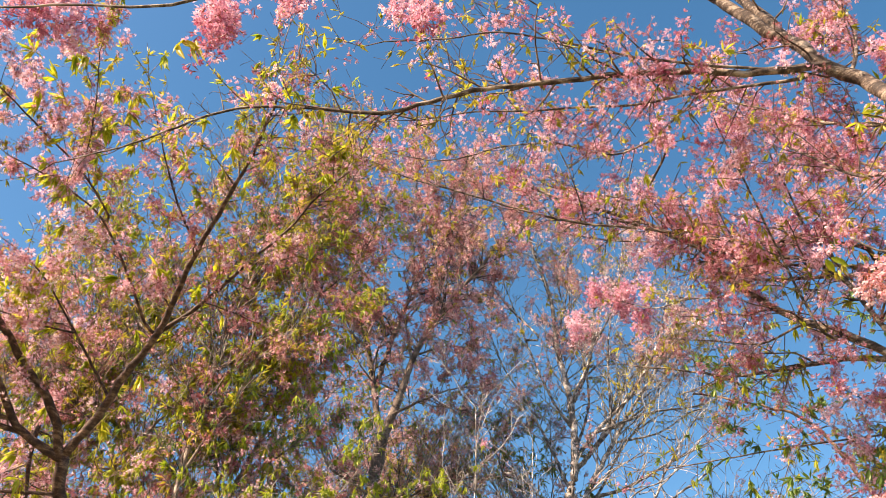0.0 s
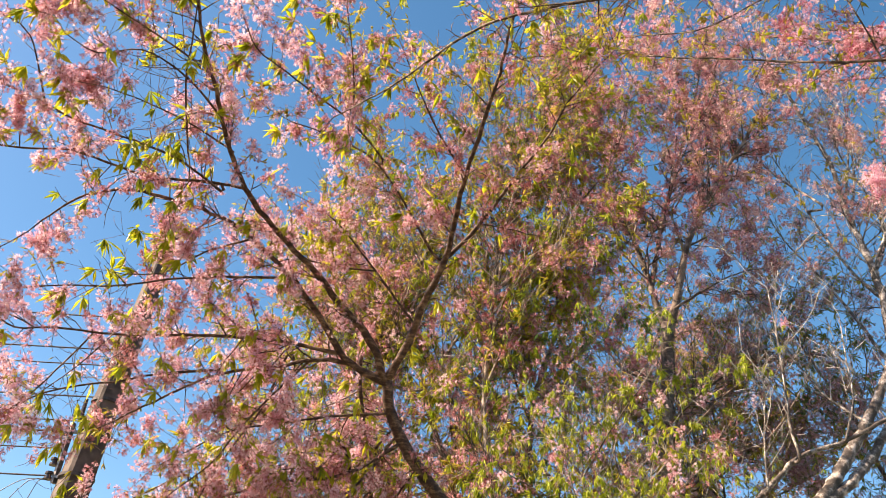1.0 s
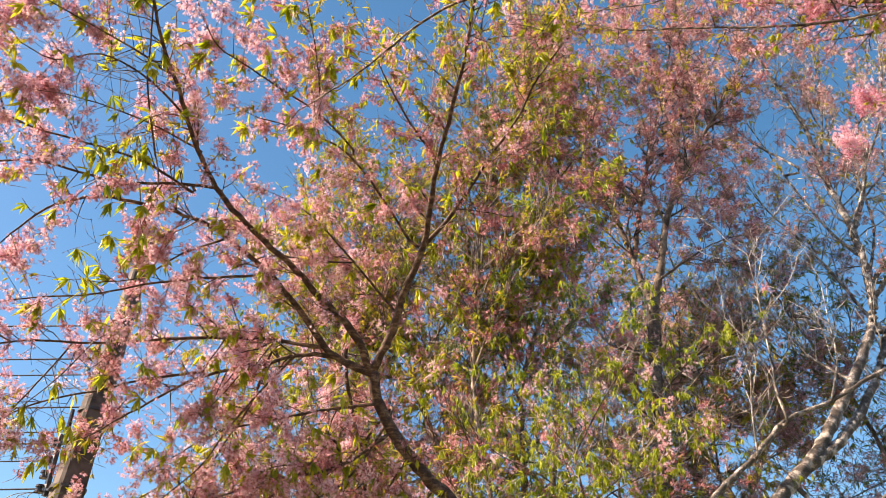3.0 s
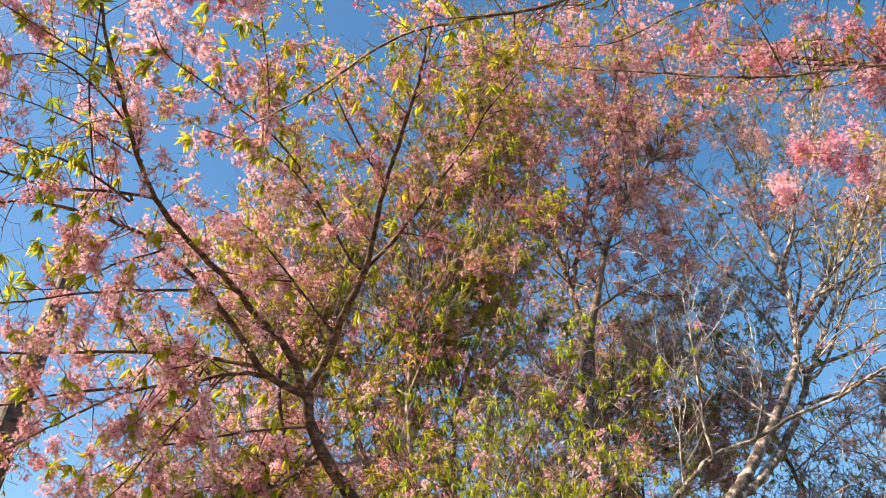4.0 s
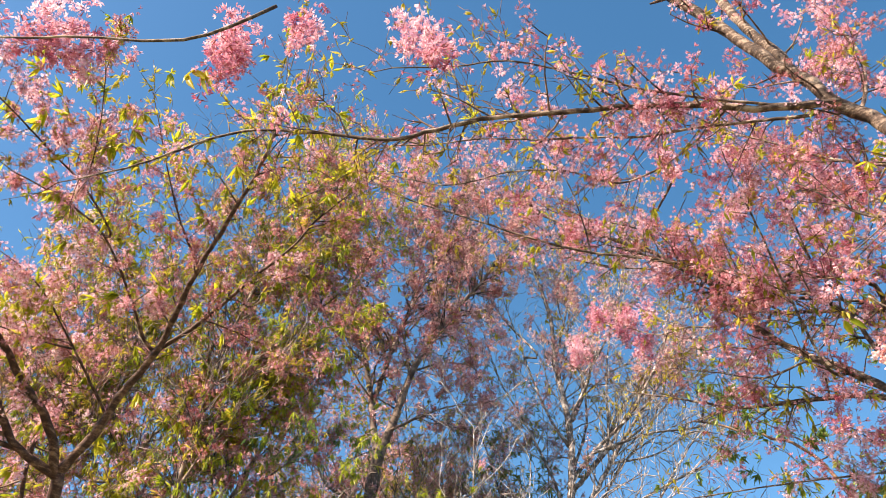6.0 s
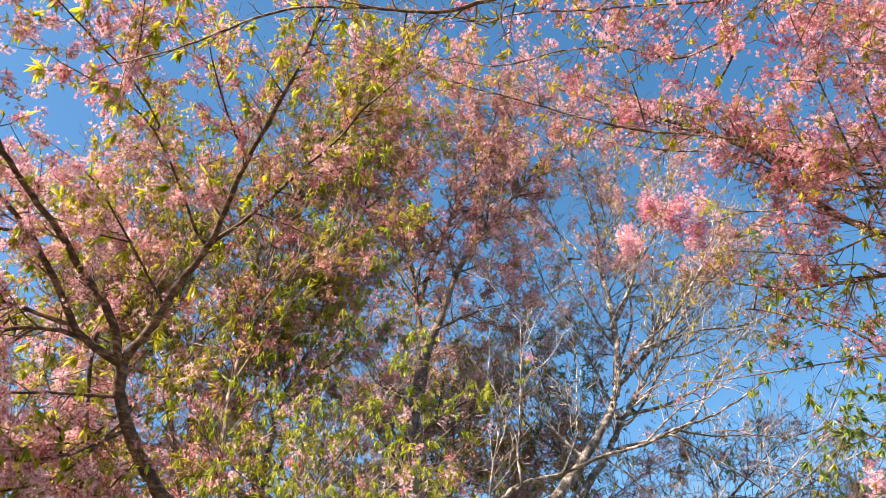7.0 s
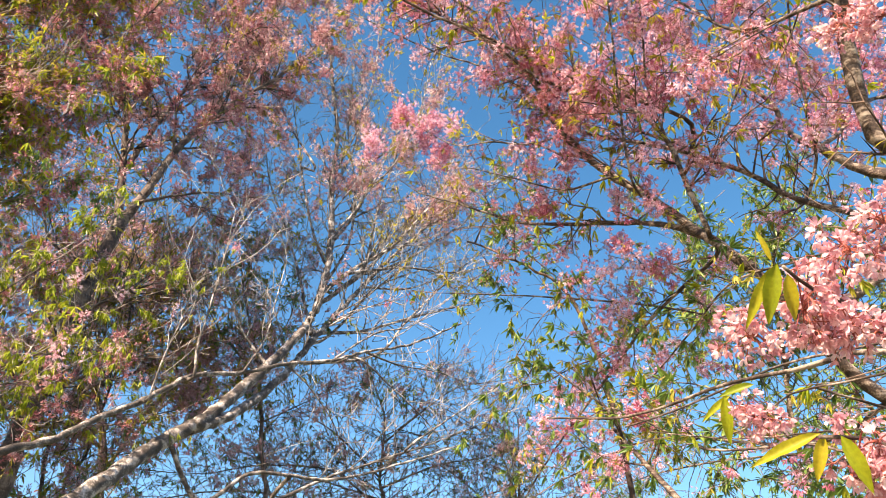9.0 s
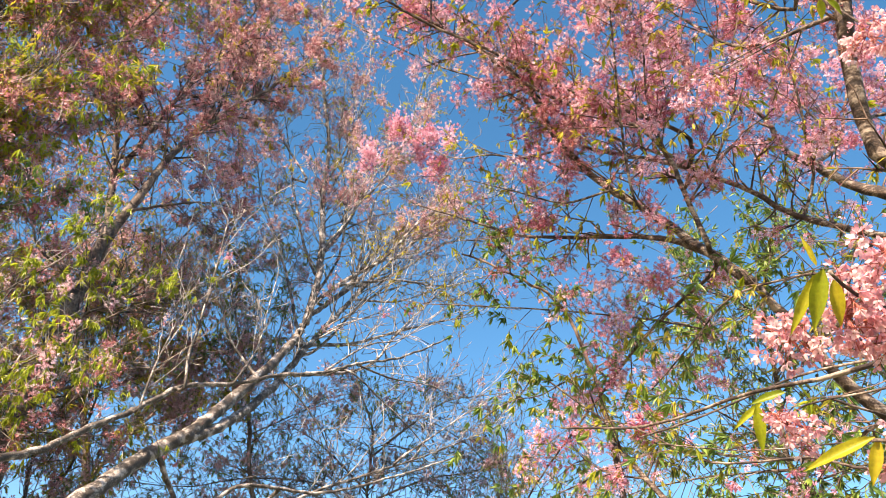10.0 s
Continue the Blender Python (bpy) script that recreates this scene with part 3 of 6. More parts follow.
cherry.limb([(-2.42, 7.12, 2.9), (-2.85, 6.7, 2.88), (-3.25, 6.3, 2.8), (-3.6, 5.95, 2.7)], 0.0133, 0.0047)
cherry.limb([(-2.55, 7.18, 3.2), (-2.7, 6.8, 3.3), (-2.75, 6.4, 3.2), (-2.85, 6.05, 3.05)], 0.0114, 0.0047)
cherry.grow(0.075, 0.66, 0.0095, sub=2.6, up=0.2, node=0.045)


def worn(p):
    """0 where the cherry still has its petals, 1 on the side where most have turned or dropped."""
    return np.clip((p[:, 0] + 3.5) / 1.5 + 0.3 * np.sin(p[:, 0] * 5 + p[:, 2] * 4) + np.clip(4.9 - p[:, 2], 0, 0.6) * (p[:, 0] > -3.1), 0, 1)


def odds(p, k):
    """A fixed throw of the dice for each place."""
    return np.mod(np.sin(p @ np.array([12.9898, 78.233, 37.719]) + k) * 4375.85, 1.0)


def gap(p):
    """A thin place in the crown."""
    off = np.abs((p[:, 0] + 0.25) * 0.683 + p[:, 1] * 0.730)
    return (off > 0.25) | (p[:, 0] > -2.8) | (np.sin(p[:, 2] * 7.0) > 0.6)


cherry.bloom(0.39, 2.6, 4.0, 0.036, PETAL_A, gaps=0.15, cut=0.43, spread=0.04, reach=0.03, calyx=0.7, keep=lambda p: gap(p) & (odds(p, 1) > worn(p) * 0.9))
cherry.bloom(0.29, 2.4, 4.0, 0.032, PETAL_R, gaps=0.15, cut=0.43, spread=0.04, reach=0.03, calyx=0.7, seed=5, keep=lambda p: gap(p) & (odds(p, 2) < 0.25 + worn(p) * 0.75))
cherry.leaf(0.58, 4, 0.062, LEAF_O, seed=17, gaps=0.3, keep=lambda p: gap(p) & (odds(p, 3) < 0.35 + worn(p) * 0.65))
cherry.leaf(0.14, 6, 0.08, LEAF_Y, seed=18, gaps=0.2, droop=1.6, keep=lambda p: worn(p) > 0.45)
cherry.leaf(0.058, 8, 0.145, LEAF_Y, single=290, gaps=0.15, droop=1.6)

# ---- the fresh pink cherry that reaches overhead ----
pink = Tree("cherry_tree", (4.6, 3.6, 0), "pink cherry in full bloom reaching overhead with grey-brown limbs", BARK_B, TWIG_A, 23)
pink.trunk([(4.6, 3.6, -0.05), (4.45, 3.6, 1.2), (4.1, 3.65, 2.4), (3.59, 3.68, 3.04), (3.42, 3.72, 3.18), (3.21, 3.78, 3.35), (2.94, 3.76, 3.61), (2.68, 3.75, 3.82)], 0.09, 0.022)
pink.limb([(2.68, 3.75, 3.82), (2.54, 4, 4.21), (2.37, 4.21, 4.56), (2.22, 4.35, 4.78), (2, 4.46, 5.15), (1.88, 4.47, 5.43), (1.62, 4.55, 5.77), (1.32, 4.66, 6.05), (1.01, 4.77, 6.3), (0.7, 4.81, 6.56)], 0.031, 0.010)
pink.limb([(3.52, 3.4, 4.03), (3.36, 3.62, 4.29), (3.2, 3.83, 4.48), (3.09, 3.91, 4.63), (2.88, 4.07, 4.84), (2.68, 4.23, 5), (2.47, 4.41, 5.13), (2.22, 4.57, 5.27), (1.96, 4.63, 5.5)], 0.027, 0.009)
pink.limb([(2.52, 3.85, 4.09), (2.43, 3.86, 4.42), (2.37, 3.86, 4.64), (2.23, 3.92, 4.87), (1.96, 4.14, 5.12), (1.75, 4.26, 5.3), (1.51, 4.33, 5.54), (1.3, 4.4, 5.7)], 0.0165, 0.0085)
pink.limb([(2.55, 4.03, 4.21), (2.49, 4.33, 4.42), (2.4, 4.66, 4.6), (2.27, 5.01, 4.78), (2.14, 5.27, 4.92), (1.98, 5.5, 5.11), (1.8, 5.73, 5.31), (1.59, 5.95, 5.49)], 0.0198, 0.0054)
pink.limb([(2.21, 4.01, 4.38), (2.11, 3.92, 4.63), (1.99, 3.76, 4.93), (1.89, 3.62, 5.16), (1.77, 3.45, 5.4)], 0.009, 0.0054)
pink.limb([(2.89, 4.18, 4.24), (2.86, 4.55, 4.15), (2.82, 4.87, 4.05), (2.78, 5.25, 3.87), (2.73, 5.62, 3.67), (2.66, 5.96, 3.45), (2.6, 6.24, 3.23)], 0.0153, 0.0054)
pink.limb([(2.85, 2.79, 3.37), (2.71, 2.77, 3.65), (2.61, 2.78, 3.82), (2.53, 2.8, 3.91), (2.45, 2.76, 4.04), (2.38, 2.7, 4.17), (2.32, 2.64, 4.29), (2.24, 2.54, 4.43)], 0.036, 0.0342)
pink.limb([(4.48, 3.74, 4.91), (4.2, 4.05, 5.18), (4.01, 4.16, 5.38), (3.86, 4.25, 5.52), (3.69, 4.22, 5.77)], 0.054, 0.018)
pink.limb([(1.9, 4.76, 5.7), (1.64, 4.88, 5.93), (1.42, 5.01, 6.07), (1.14, 5.13, 6.25), (0.8, 5.24, 6.46)], 0.009, 0.0036)
pink.limb([(2.26, 4.63, 5.32), (2.2, 5.16, 5.59), (2.07, 5.57, 5.89), (1.93, 5.95, 6.1), (1.76, 6.22, 6.38)], 0.0108, 0.0045)
pink.limb([(2.17, 4.18, 4.56), (2.08, 4.54, 4.69), (1.91, 4.82, 4.92), (1.7, 5.1, 5.15)], 0.009, 0.0036)
pink.limb([(2.5, 4.01, 4.8), (2.31, 3.89, 5.04), (2.17, 3.7, 5.28), (2.03, 3.5, 5.5)], 0.009, 0.0045)
pink.limb([(2.84, 4.03, 4.8), (2.86, 3.84, 5.04), (2.87, 3.63, 5.28), (2.8, 3.42, 5.58)], 0.009, 0.0045)
pink.limb([(3.3, 3.84, 4.5), (3.3, 3.69, 4.71), (3.18, 3.56, 5.01), (3.05, 3.43, 5.31), (2.92, 3.26, 5.58)], 0.0126, 0.0054)
pink.limb([(3.69, 4.22, 5.77), (3.24, 4.28, 6.11), (2.85, 4.32, 6.34), (2.51, 4.24, 6.59)], 0.0162, 0.0054)
pink.limb([(2.56, 4.43, 2.79), (2.51, 4.71, 3.13), (2.47, 4.85, 3.32), (2.48, 4.87, 3.42), (2.39, 5.05, 3.61), (2.28, 5.21, 3.8)], 0.018, 0.0054)
pink.limb([(3.43, 3.58, 3.28), (3.32, 4.08, 3.13), (3.16, 4.39, 3.17), (2.93, 4.72, 3.27), (2.72, 4.99, 3.28), (2.41, 5.43, 3.12)], 0.0126, 0.0045)
pink.limb([(2.24, 2.54, 4.43), (2.33, 2.7, 4.76), (2.38, 2.84, 5.05), (2.34, 2.9, 5.28), (2.19, 2.9, 5.42), (2.07, 2.9, 5.66), (1.92, 2.9, 5.85), (1.8, 2.9, 6.07), (1.56, 2.9, 6.47)], 0.044, 0.034)
pink.limb([(2.05, 2.9, 5.68), (1.98, 2.9, 5.93), (1.89, 2.9, 6.18), (1.81, 2.9, 6.54)], 0.034, 0.028)
pink.limb([(2.2, 2.88, 5.4), (1.98, 2.91, 5.4), (1.75, 2.94, 5.41), (1.48, 2.99, 5.51), (1.18, 3.03, 5.56), (0.87, 3.08, 5.59), (0.55, 3.12, 5.6), (0.22, 3.17, 5.61), (-0.11, 3.22, 5.55), (-0.33, 3.25, 5.52), (-0.73, 3.3, 5.64), (-1.17, 3.35, 5.74), (-1.42, 3.38, 5.71), (-1.69, 3.42, 5.6), (-1.96, 3.46, 5.5), (-2.24, 3.5, 5.45)], 0.024, 0.0051)
pink.limb([(2.2, 2.9, 5.4), (2.04, 2.95, 5.36), (1.79, 3.04, 5.43), (1.51, 3.14, 5.5), (1.21, 3.23, 5.53), (0.91, 3.32, 5.63), (0.59, 3.42, 5.73), (0.25, 3.51, 5.85), (-0.12, 3.6, 5.89)], 0.0119, 0.0043)
pink.limb([(2.04, 2.9, 5.4), (1.95, 2.9, 5.4), (1.83, 2.91, 5.41), (1.6, 2.92, 5.46), (1.17, 2.94, 5.59), (0.88, 2.95, 5.73), (0.4, 2.97, 5.93), (0.07, 2.99, 5.9), (-0.31, 3, 5.9)], 0.0102, 0.0043)
pink.limb([(2.7, 4, 5.02), (2.35, 4.05, 5.14), (2.03, 4.1, 5.19), (1.71, 4.14, 5.29), (1.37, 4.19, 5.42), (1.02, 4.24, 5.52), (0.66, 4.28, 5.68), (0.27, 4.33, 5.91), (-0.14, 4.38, 6.14), (-0.35, 4.4, 6.27)], 0.0153, 0.0051)
pink.limb([(2.8, 4.3, 5.13), (2.41, 4.36, 5.21), (2.14, 4.4, 5.28), (1.92, 4.44, 5.42), (1.69, 4.49, 5.71), (1.47, 4.53, 6.04), (0.96, 4.6, 6.25)], 0.0119, 0.0043)
pink.limb([(1.67, 4, 6.13), (1.26, 4.04, 6.01), (0.89, 4.08, 6.19), (0.49, 4.12, 6.22), (0.07, 4.16, 6.12), (-0.3, 4.2, 6.24)], 0.0102, 0.0043)
pink.limb([(0.27, 3.6, 6.17), (0.12, 3.52, 6.46), (0.01, 3.47, 6.67), (-0.15, 3.4, 6.99)], 0.0068, 0.0034)
pink.limb([(-0.36, 3.6, 5.96), (-0.53, 3.69, 5.85), (-0.72, 3.79, 5.75), (-0.96, 3.9, 5.7)], 0.0059, 0.0034)
pink.limb([(-1.03, 3.6, 6.04), (-1.13, 3.56, 5.71), (-1.07, 3.43, 6.65), (-1.03, 3.4, 6.89)], 0.0051, 0.0034)
pink.limb([(-0.61, 1.75, 4.43), (-0.83, 1.77, 4.27), (-1.01, 1.79, 4.26), (-1.3, 1.81, 4.32), (-1.61, 1.83, 4.35), (-1.87, 1.85, 4.46)], 0.0068, 0.0034, False)
pink.limb([(2.62, 4.2, 5.79), (2.44, 4.07, 6.12), (2.34, 3.97, 6.44), (2.31, 3.9, 6.69)], 0.0068, 0.0043)
pink.limb([(1.04, 4.3, 5.58), (0.98, 4.18, 5.82), (0.88, 4.05, 6.09), (0.69, 3.9, 6.36)], 0.0068, 0.0034)
pink.limb([(2.3, 2.9, 5.34), (2.5, 3.0, 5.7), (2.69, 3.1, 6.24), (2.83, 3.3, 7.0)], 0.014, 0.005)
pink.limb([(2.46, 2.9, 4.9), (2.3, 3.05, 5.07), (2.19, 3.2, 5.3), (2.07, 3.35, 5.6), (1.91, 3.5, 5.89)], 0.013, 0.005)
pink.limb([(2.23, 2.6, 4.4), (2.21, 2.9, 4.55), (2.19, 3.1, 4.72), (2.15, 3.3, 5.09), (2.14, 3.5, 5.46)], 0.012, 0.005)
pink.limb([(3.17, 4.6, 4.07), (2.87, 4.8, 4.17), (2.25, 5.0, 4.19), (1.63, 5.2, 4.18)], 0.008, 0.004)
pink.limb([(2.64, 3.2, 2.73), (2.44, 3.45, 2.77), (2.16, 3.7, 2.78), (2.05, 3.95, 2.97), (2.05, 4.2, 3.12)], 0.008, 0.004)
pink.limb([(2.49, 3.0, 3.42), (2.61, 3.4, 3.65), (2.56, 3.8, 3.73), (2.61, 4.2, 3.66), (2.62, 4.6, 3.55)], 0.009, 0.004)
pink.limb([(4.0, 4.16, 5.4), (4.4, 4.2, 5.8), (4.65, 4.2, 6.35), (4.8, 4.15, 6.8), (4.95, 4.1, 7.3)], 0.018, 0.005)
pink.limb([(4.45, 3.8, 4.95), (4.85, 4.05, 5.5), (5.1, 4.2, 6.1), (5.35, 4.2, 6.9)], 0.018, 0.005)
pink.limb([(4.4, 4.2, 5.8), (4.2, 4.3, 6.3), (4.3, 4.3, 6.8), (4.45, 4.25, 7.2)], 0.011, 0.004)
# spurs that carry balls of blossom
BALLS = [
    (1.78, 6.12, 6.47), (1.75, 6.26, 6.34), (1.33, 6.51, 6.35), (1.47, 6.19, 6.51), (1.93, 6.27, 6.25), (2.01, 4.82, 5.28), (2.21, 4.69, 4.98), (1.72, 4.94, 5.9),
    (1.96, 4.53, 5.73), (2.15, 4.4, 5.59), (2.12, 4.43, 4.99), (2.55, 4.92, 4.01), (2.64, 4.79, 4.12), (2.67, 4.37, 4.25), (2.78, 5.1, 3.9), (2.85, 4.8, 3.83),
    (1.25, 6.2, 6.12), (1.49, 6.2, 6.5), (1.62, 6.2, 6.4), (1.98, 6.2, 6.55), (1.85, 6.2, 6.15), (2.68, 6.01, 3.74), (2.76, 5.65, 3.86), (2.98, 4.49, 3.69), (2.7, 4.92, 4.66), (2.37, 3.85, 5.32),
    (-1.63, 1.99, 4.69), (-1.5, 2.1, 4.66), (-1.56, 2.03, 4.72), (-0.93, 2.19, 4.85), (-0.98, 2.23, 4.79), (-0.61, 2.16, 4.94), (-0.14, 2.2, 4.97), (-1.83, 1.92, 4.61), (-0.02, 2.1, 4.68), (-0.88, 2.1, 4.7),
]
pink.grow(0.07, 0.52, 0.0085, sub=2.6, up=0.1, node=0.045)
low = lambda p: (p[:, 2] < 4.15) & (p[:, 1] > 3.4)
def high(p):
    bare_bough = (p[:, 0] < 0.35) & (p[:, 1] > 2.4) & (odds(p, 4) > 0.25)
    return (p[:, 2] >= 4.15) & (p[:, 1] < 5.2) & ~bare_bough & (odds(p, 5) < np.clip((p[:, 2] - 4.4) / 0.9, 0.5, 1.0) * np.clip(0.45 + 0.35 * (p[:, 0] - 1.0), 0.42, 1.0))


pink.bloom(0.215, 4.0, 4.5, 0.029, PETAL_B, form="full", gaps=0.14, cut=0.46, more=BALLS, calyx=0.4, keep=high)
pink.bloom(0.055, 3.5, 4.5, 0.029, PETAL_B, form="full", gaps=0.2, cut=0.46, calyx=0.4, keep=low, seed=9)
pink.bloom(0.24, 2.2, 4.0, 0.027, PETAL_R, gaps=0.2, calyx=0.6, seed=4, keep=high)
pink.leaf(0.22, 6, 0.08, LEAF_S, gaps=0.2, seed=14, droop=0.8, keep=low)
pink.leaf(0.035, 5, 0.08, LEAF_Y, single=280, gaps=0.15, droop=1.2)
pink.leaf(0.24, 3, 0.06, LEAF_O, seed=7, gaps=0.2)

# ---- the tall dark cherry in the middle distance ----
tall = Tree("cherry_tree", (-1.35, 10.5, 0), "tall dark-barked cherry with withered brownish pink blossom", BARK_C, TWIG_C, 37)
tall.trunk([(-1.35, 10.5, -0.05), (-1.4, 10.5, 2.0), (-1.29, 10.6, 4.43), (-1.23, 10.72, 5.32), (-1.15, 10.82, 6.14), (-1.01, 10.94, 7.22), (-0.96, 11, 7.81)], 0.17, 0.09)
tall.limb([(-0.96, 11, 7.62), (-0.73, 11.06, 8.39), (-0.5, 11.12, 9.23), (-0.18, 11.18, 9.96), (0.21, 11.23, 10.6), (0.73, 11.29, 11.35), (1.18, 11.35, 12.16), (1.57, 11.4, 13.06)], 0.0765, 0.0127)
tall.limb([(-1.01, 11, 7.87), (-1.14, 11, 8.58), (-1.25, 11, 9.27), (-1.41, 11, 10.03), (-1.59, 11, 10.85), (-1.68, 11, 11.69), (-1.86, 11, 12.79), (-1.83, 11, 14.05)], 0.0595, 0.0102)
tall.limb([(-1.12, 11, 8.47), (-0.96, 11.12, 9.26), (-0.73, 11.25, 10.22), (-0.37, 11.4, 11.37), (-0.04, 11.53, 12.48), (0.29, 11.67, 13.7), (0.61, 11.8, 15.05)], 0.0467, 0.0102)
tall.limb([(-0.81, 11, 8.07), (-0.3, 10.81, 8.21), (0.13, 10.65, 8.28), (0.51, 10.5, 8.21)], 0.0255, 0.0068)
tall.limb([(-0.51, 11.2, 9.28), (-0.02, 11.04, 9.35), (0.39, 10.91, 9.22), (0.65, 10.8, 8.94)], 0.0213, 0.0051)
tall.limb([(-1.25, 11, 9.27), (-1.63, 10.9, 9.67), (-1.92, 10.8, 10.18), (-2.34, 10.7, 10.51), (-2.55, 10.6, 11.15)], 0.0255, 0.0068)
tall.limb([(-1.08, 10.9, 6.67), (-1.35, 10.8, 6.86), (-1.69, 10.68, 7.06), (-1.9, 10.51, 7.59), (-2.08, 10.4, 7.97)], 0.0255, 0.0068)
tall.limb([(-1.15, 10.8, 6.13), (-0.63, 10.47, 6.37), (-0.22, 10.21, 6.49), (0.14, 10, 6.46)], 0.0255, 0.0068)
tall.limb([(-0.37, 11.4, 11.37), (-0.51, 11.47, 12.64), (-0.52, 11.54, 13.97), (-0.42, 11.6, 15.39)], 0.017, 0.0051)
tall.limb([(-0.18, 11.2, 9.98), (0.03, 11.38, 11.19), (0.33, 11.54, 12.32), (0.68, 11.72, 13.72), (1.08, 11.9, 15.26)], 0.0213, 0.0051)
tall.limb([(-1.16, 10.8, 5.41), (-0.97, 10.53, 6.07), (-0.55, 10.33, 6.37), (-0.27, 10.13, 6.82), (-0.08, 10, 7.13)], 0.0255, 0.0068)
tall.limb([(-1.25, 10.6, 4.91), (-0.84, 10.25, 5.11), (-0.43, 9.92, 5.26), (0.01, 9.6, 5.28)], 0.0255, 0.0068)
tall.grow(0.085, 1.3, 0.018, sub=4.5, up=0.3, node=0.09, seg=0.16, thick=0.05, tip=0.004)
behind = lambda p: (p[:, 1] > 11.0) | (p[:, 2] > 8.0)
tall.bloom(0.28, 2.0, 3.0, 0.082, PETAL_C, form="small", reach=0.055, spread=0.06, gaps=0.25, cut=0.46, seed=3, calyx=0, keep=behind)
tall.bloom(0.16, 2.0, 3.0, 0.07, PETAL_R, form="small", reach=0.055, spread=0.06, gaps=0.25, cut=0.46, seed=4, calyx=0, keep=behind)
tall.leaf(0.12, 4, 0.13, LEAF_O, slim=True, gaps=0.5, keep=behind)
tall.leaf(0.06, 2.5, 0.12, LEAF_G, slim=True, gaps=0.5, seed=9)

# ---- the pale, almost bare tree ----
bare = Tree("bare_tree", (-1.7, 7.3, 0), "leaning, almost bare tree with pale lichen-grey bark", BARK_D, TWIG_D, 41)
bare.trunk([(-1.7, 7.3, -0.05), (-1.6, 7.6, 1.0), (-1.25, 8.0, 2.1), (-0.85, 8.43, 2.95), (-0.56, 8.75, 3.36), (-0.34, 9.01, 3.66), (0.08, 9.5, 4.23), (0.47, 9.8, 4.64)], 0.12, 0.072)
bare.limb([(0.45, 9.78, 4.62), (0.66, 9.95, 4.88), (0.97, 10.2, 5.34), (1.28, 10.4, 5.8), (1.61, 10.6, 6.36), (1.82, 10.77, 6.91), (1.97, 11.06, 8.07), (1.94, 11.44, 9.61), (1.98, 11.69, 10.79), (1.81, 12, 12.38), (1.63, 12.32, 14.18), (1.54, 12.6, 16.06)], 0.0756, 0.0122)
bare.limb([(0.42, 9.78, 4.58), (0.77, 10.0, 4.83), (1.14, 10.3, 5.24), (1.54, 10.6, 5.83), (1.89, 10.85, 6.5), (2.37, 11.1, 7.31), (2.92, 11.4, 8.21), (3.62, 11.6, 9.19), (4.4, 11.9, 10.1)], 0.066, 0.0122)
bare.limb([(-1.2, 8.1, 2.2), (-1.2, 7.8, 2.9), (-1.1, 7.6, 3.37), (-0.71, 7.9, 3.69), (-0.45, 8.09, 3.96), (-0.06, 8.33, 4.32), (0.28, 8.52, 4.67), (0.76, 8.72, 4.88), (1.22, 8.9, 5.14), (1.74, 9.07, 5.35), (2.15, 9.21, 5.6), (2.76, 9.39, 5.9), (3.52, 9.6, 6.45)], 0.0415, 0.0098, False)
bare.limb([(0.29, 8.4, 4.62), (0.27, 8.47, 4.98), (0.31, 8.56, 5.4), (0.36, 8.69, 6.16), (0.38, 8.8, 6.83)], 0.0171, 0.0061)
bare.limb([(1.95, 11.1, 7.17), (2.38, 11.35, 7.74), (2.72, 11.57, 8.36), (2.97, 11.73, 8.85), (3.52, 11.99, 9.64), (4.41, 12.4, 11.1)], 0.0415, 0.0085)
bare.limb([(1.74, 10.9, 6.55), (2.51, 11.18, 6.83), (3.27, 11.44, 7.31), (4.11, 11.71, 7.83), (4.8, 11.9, 8.2)], 0.0342, 0.0073)
bare.limb([(2.02, 11.4, 8.39), (2.42, 11.62, 9.19), (2.65, 11.8, 9.97), (2.8, 11.96, 10.78), (3, 12.2, 12)], 0.0342, 0.0073)
bare.limb([(2, 11.3, 7.91), (1.74, 11.43, 8.53), (1.52, 11.59, 9.46), (1.33, 11.74, 10.47), (1.12, 11.9, 11.58)], 0.0268, 0.0073)
bare.limb([(2.06, 11.6, 9.76), (2.33, 11.84, 10.78), (2.46, 12.09, 11.99), (2.47, 12.4, 13.65)], 0.022, 0.0073)
bare.limb([(1.83, 10.9, 6.38), (2.15, 11.05, 6.69), (2.86, 11.43, 7.8), (3.69, 11.72, 8.49), (4.62, 12, 9.12)], 0.0244, 0.0073)
bare.limb([(2.18, 9.3, 5.64), (2.67, 9.51, 5.65), (3.19, 9.7, 5.75), (3.74, 9.9, 5.78)], 0.0146, 0.0049)
bare.limb([(1.2, 10.4, 5.76), (0.88, 10.54, 6.18), (0.67, 10.67, 6.69), (0.45, 10.8, 7.22)], 0.0244, 0.0073)
bare.limb([(1.26, 9.1, 5.23), (1.56, 9.19, 5.03), (1.87, 9.29, 4.73), (2.07, 9.4, 4.35)], 0.0122, 0.0049)
bare.limb([(2.44, 11.7, 9.19), (3.07, 11.94, 9.84), (3.78, 12.17, 10.27), (4.54, 12.4, 10.86)], 0.0171, 0.0061)
bare.limb([(2.88, 11.5, 7.84), (3.51, 11.8, 8.71), (4, 12.12, 9.86), (4.29, 12.4, 11.06)], 0.0171, 0.0061)
bare.limb([(1.88, 10.9, 7.18), (2.36, 11.05, 7.8), (2.91, 11.19, 8.37), (3.3, 11.31, 8.97), (3.79, 11.46, 9.86), (4.13, 11.6, 10.84)], 0.0366, 0.0098)
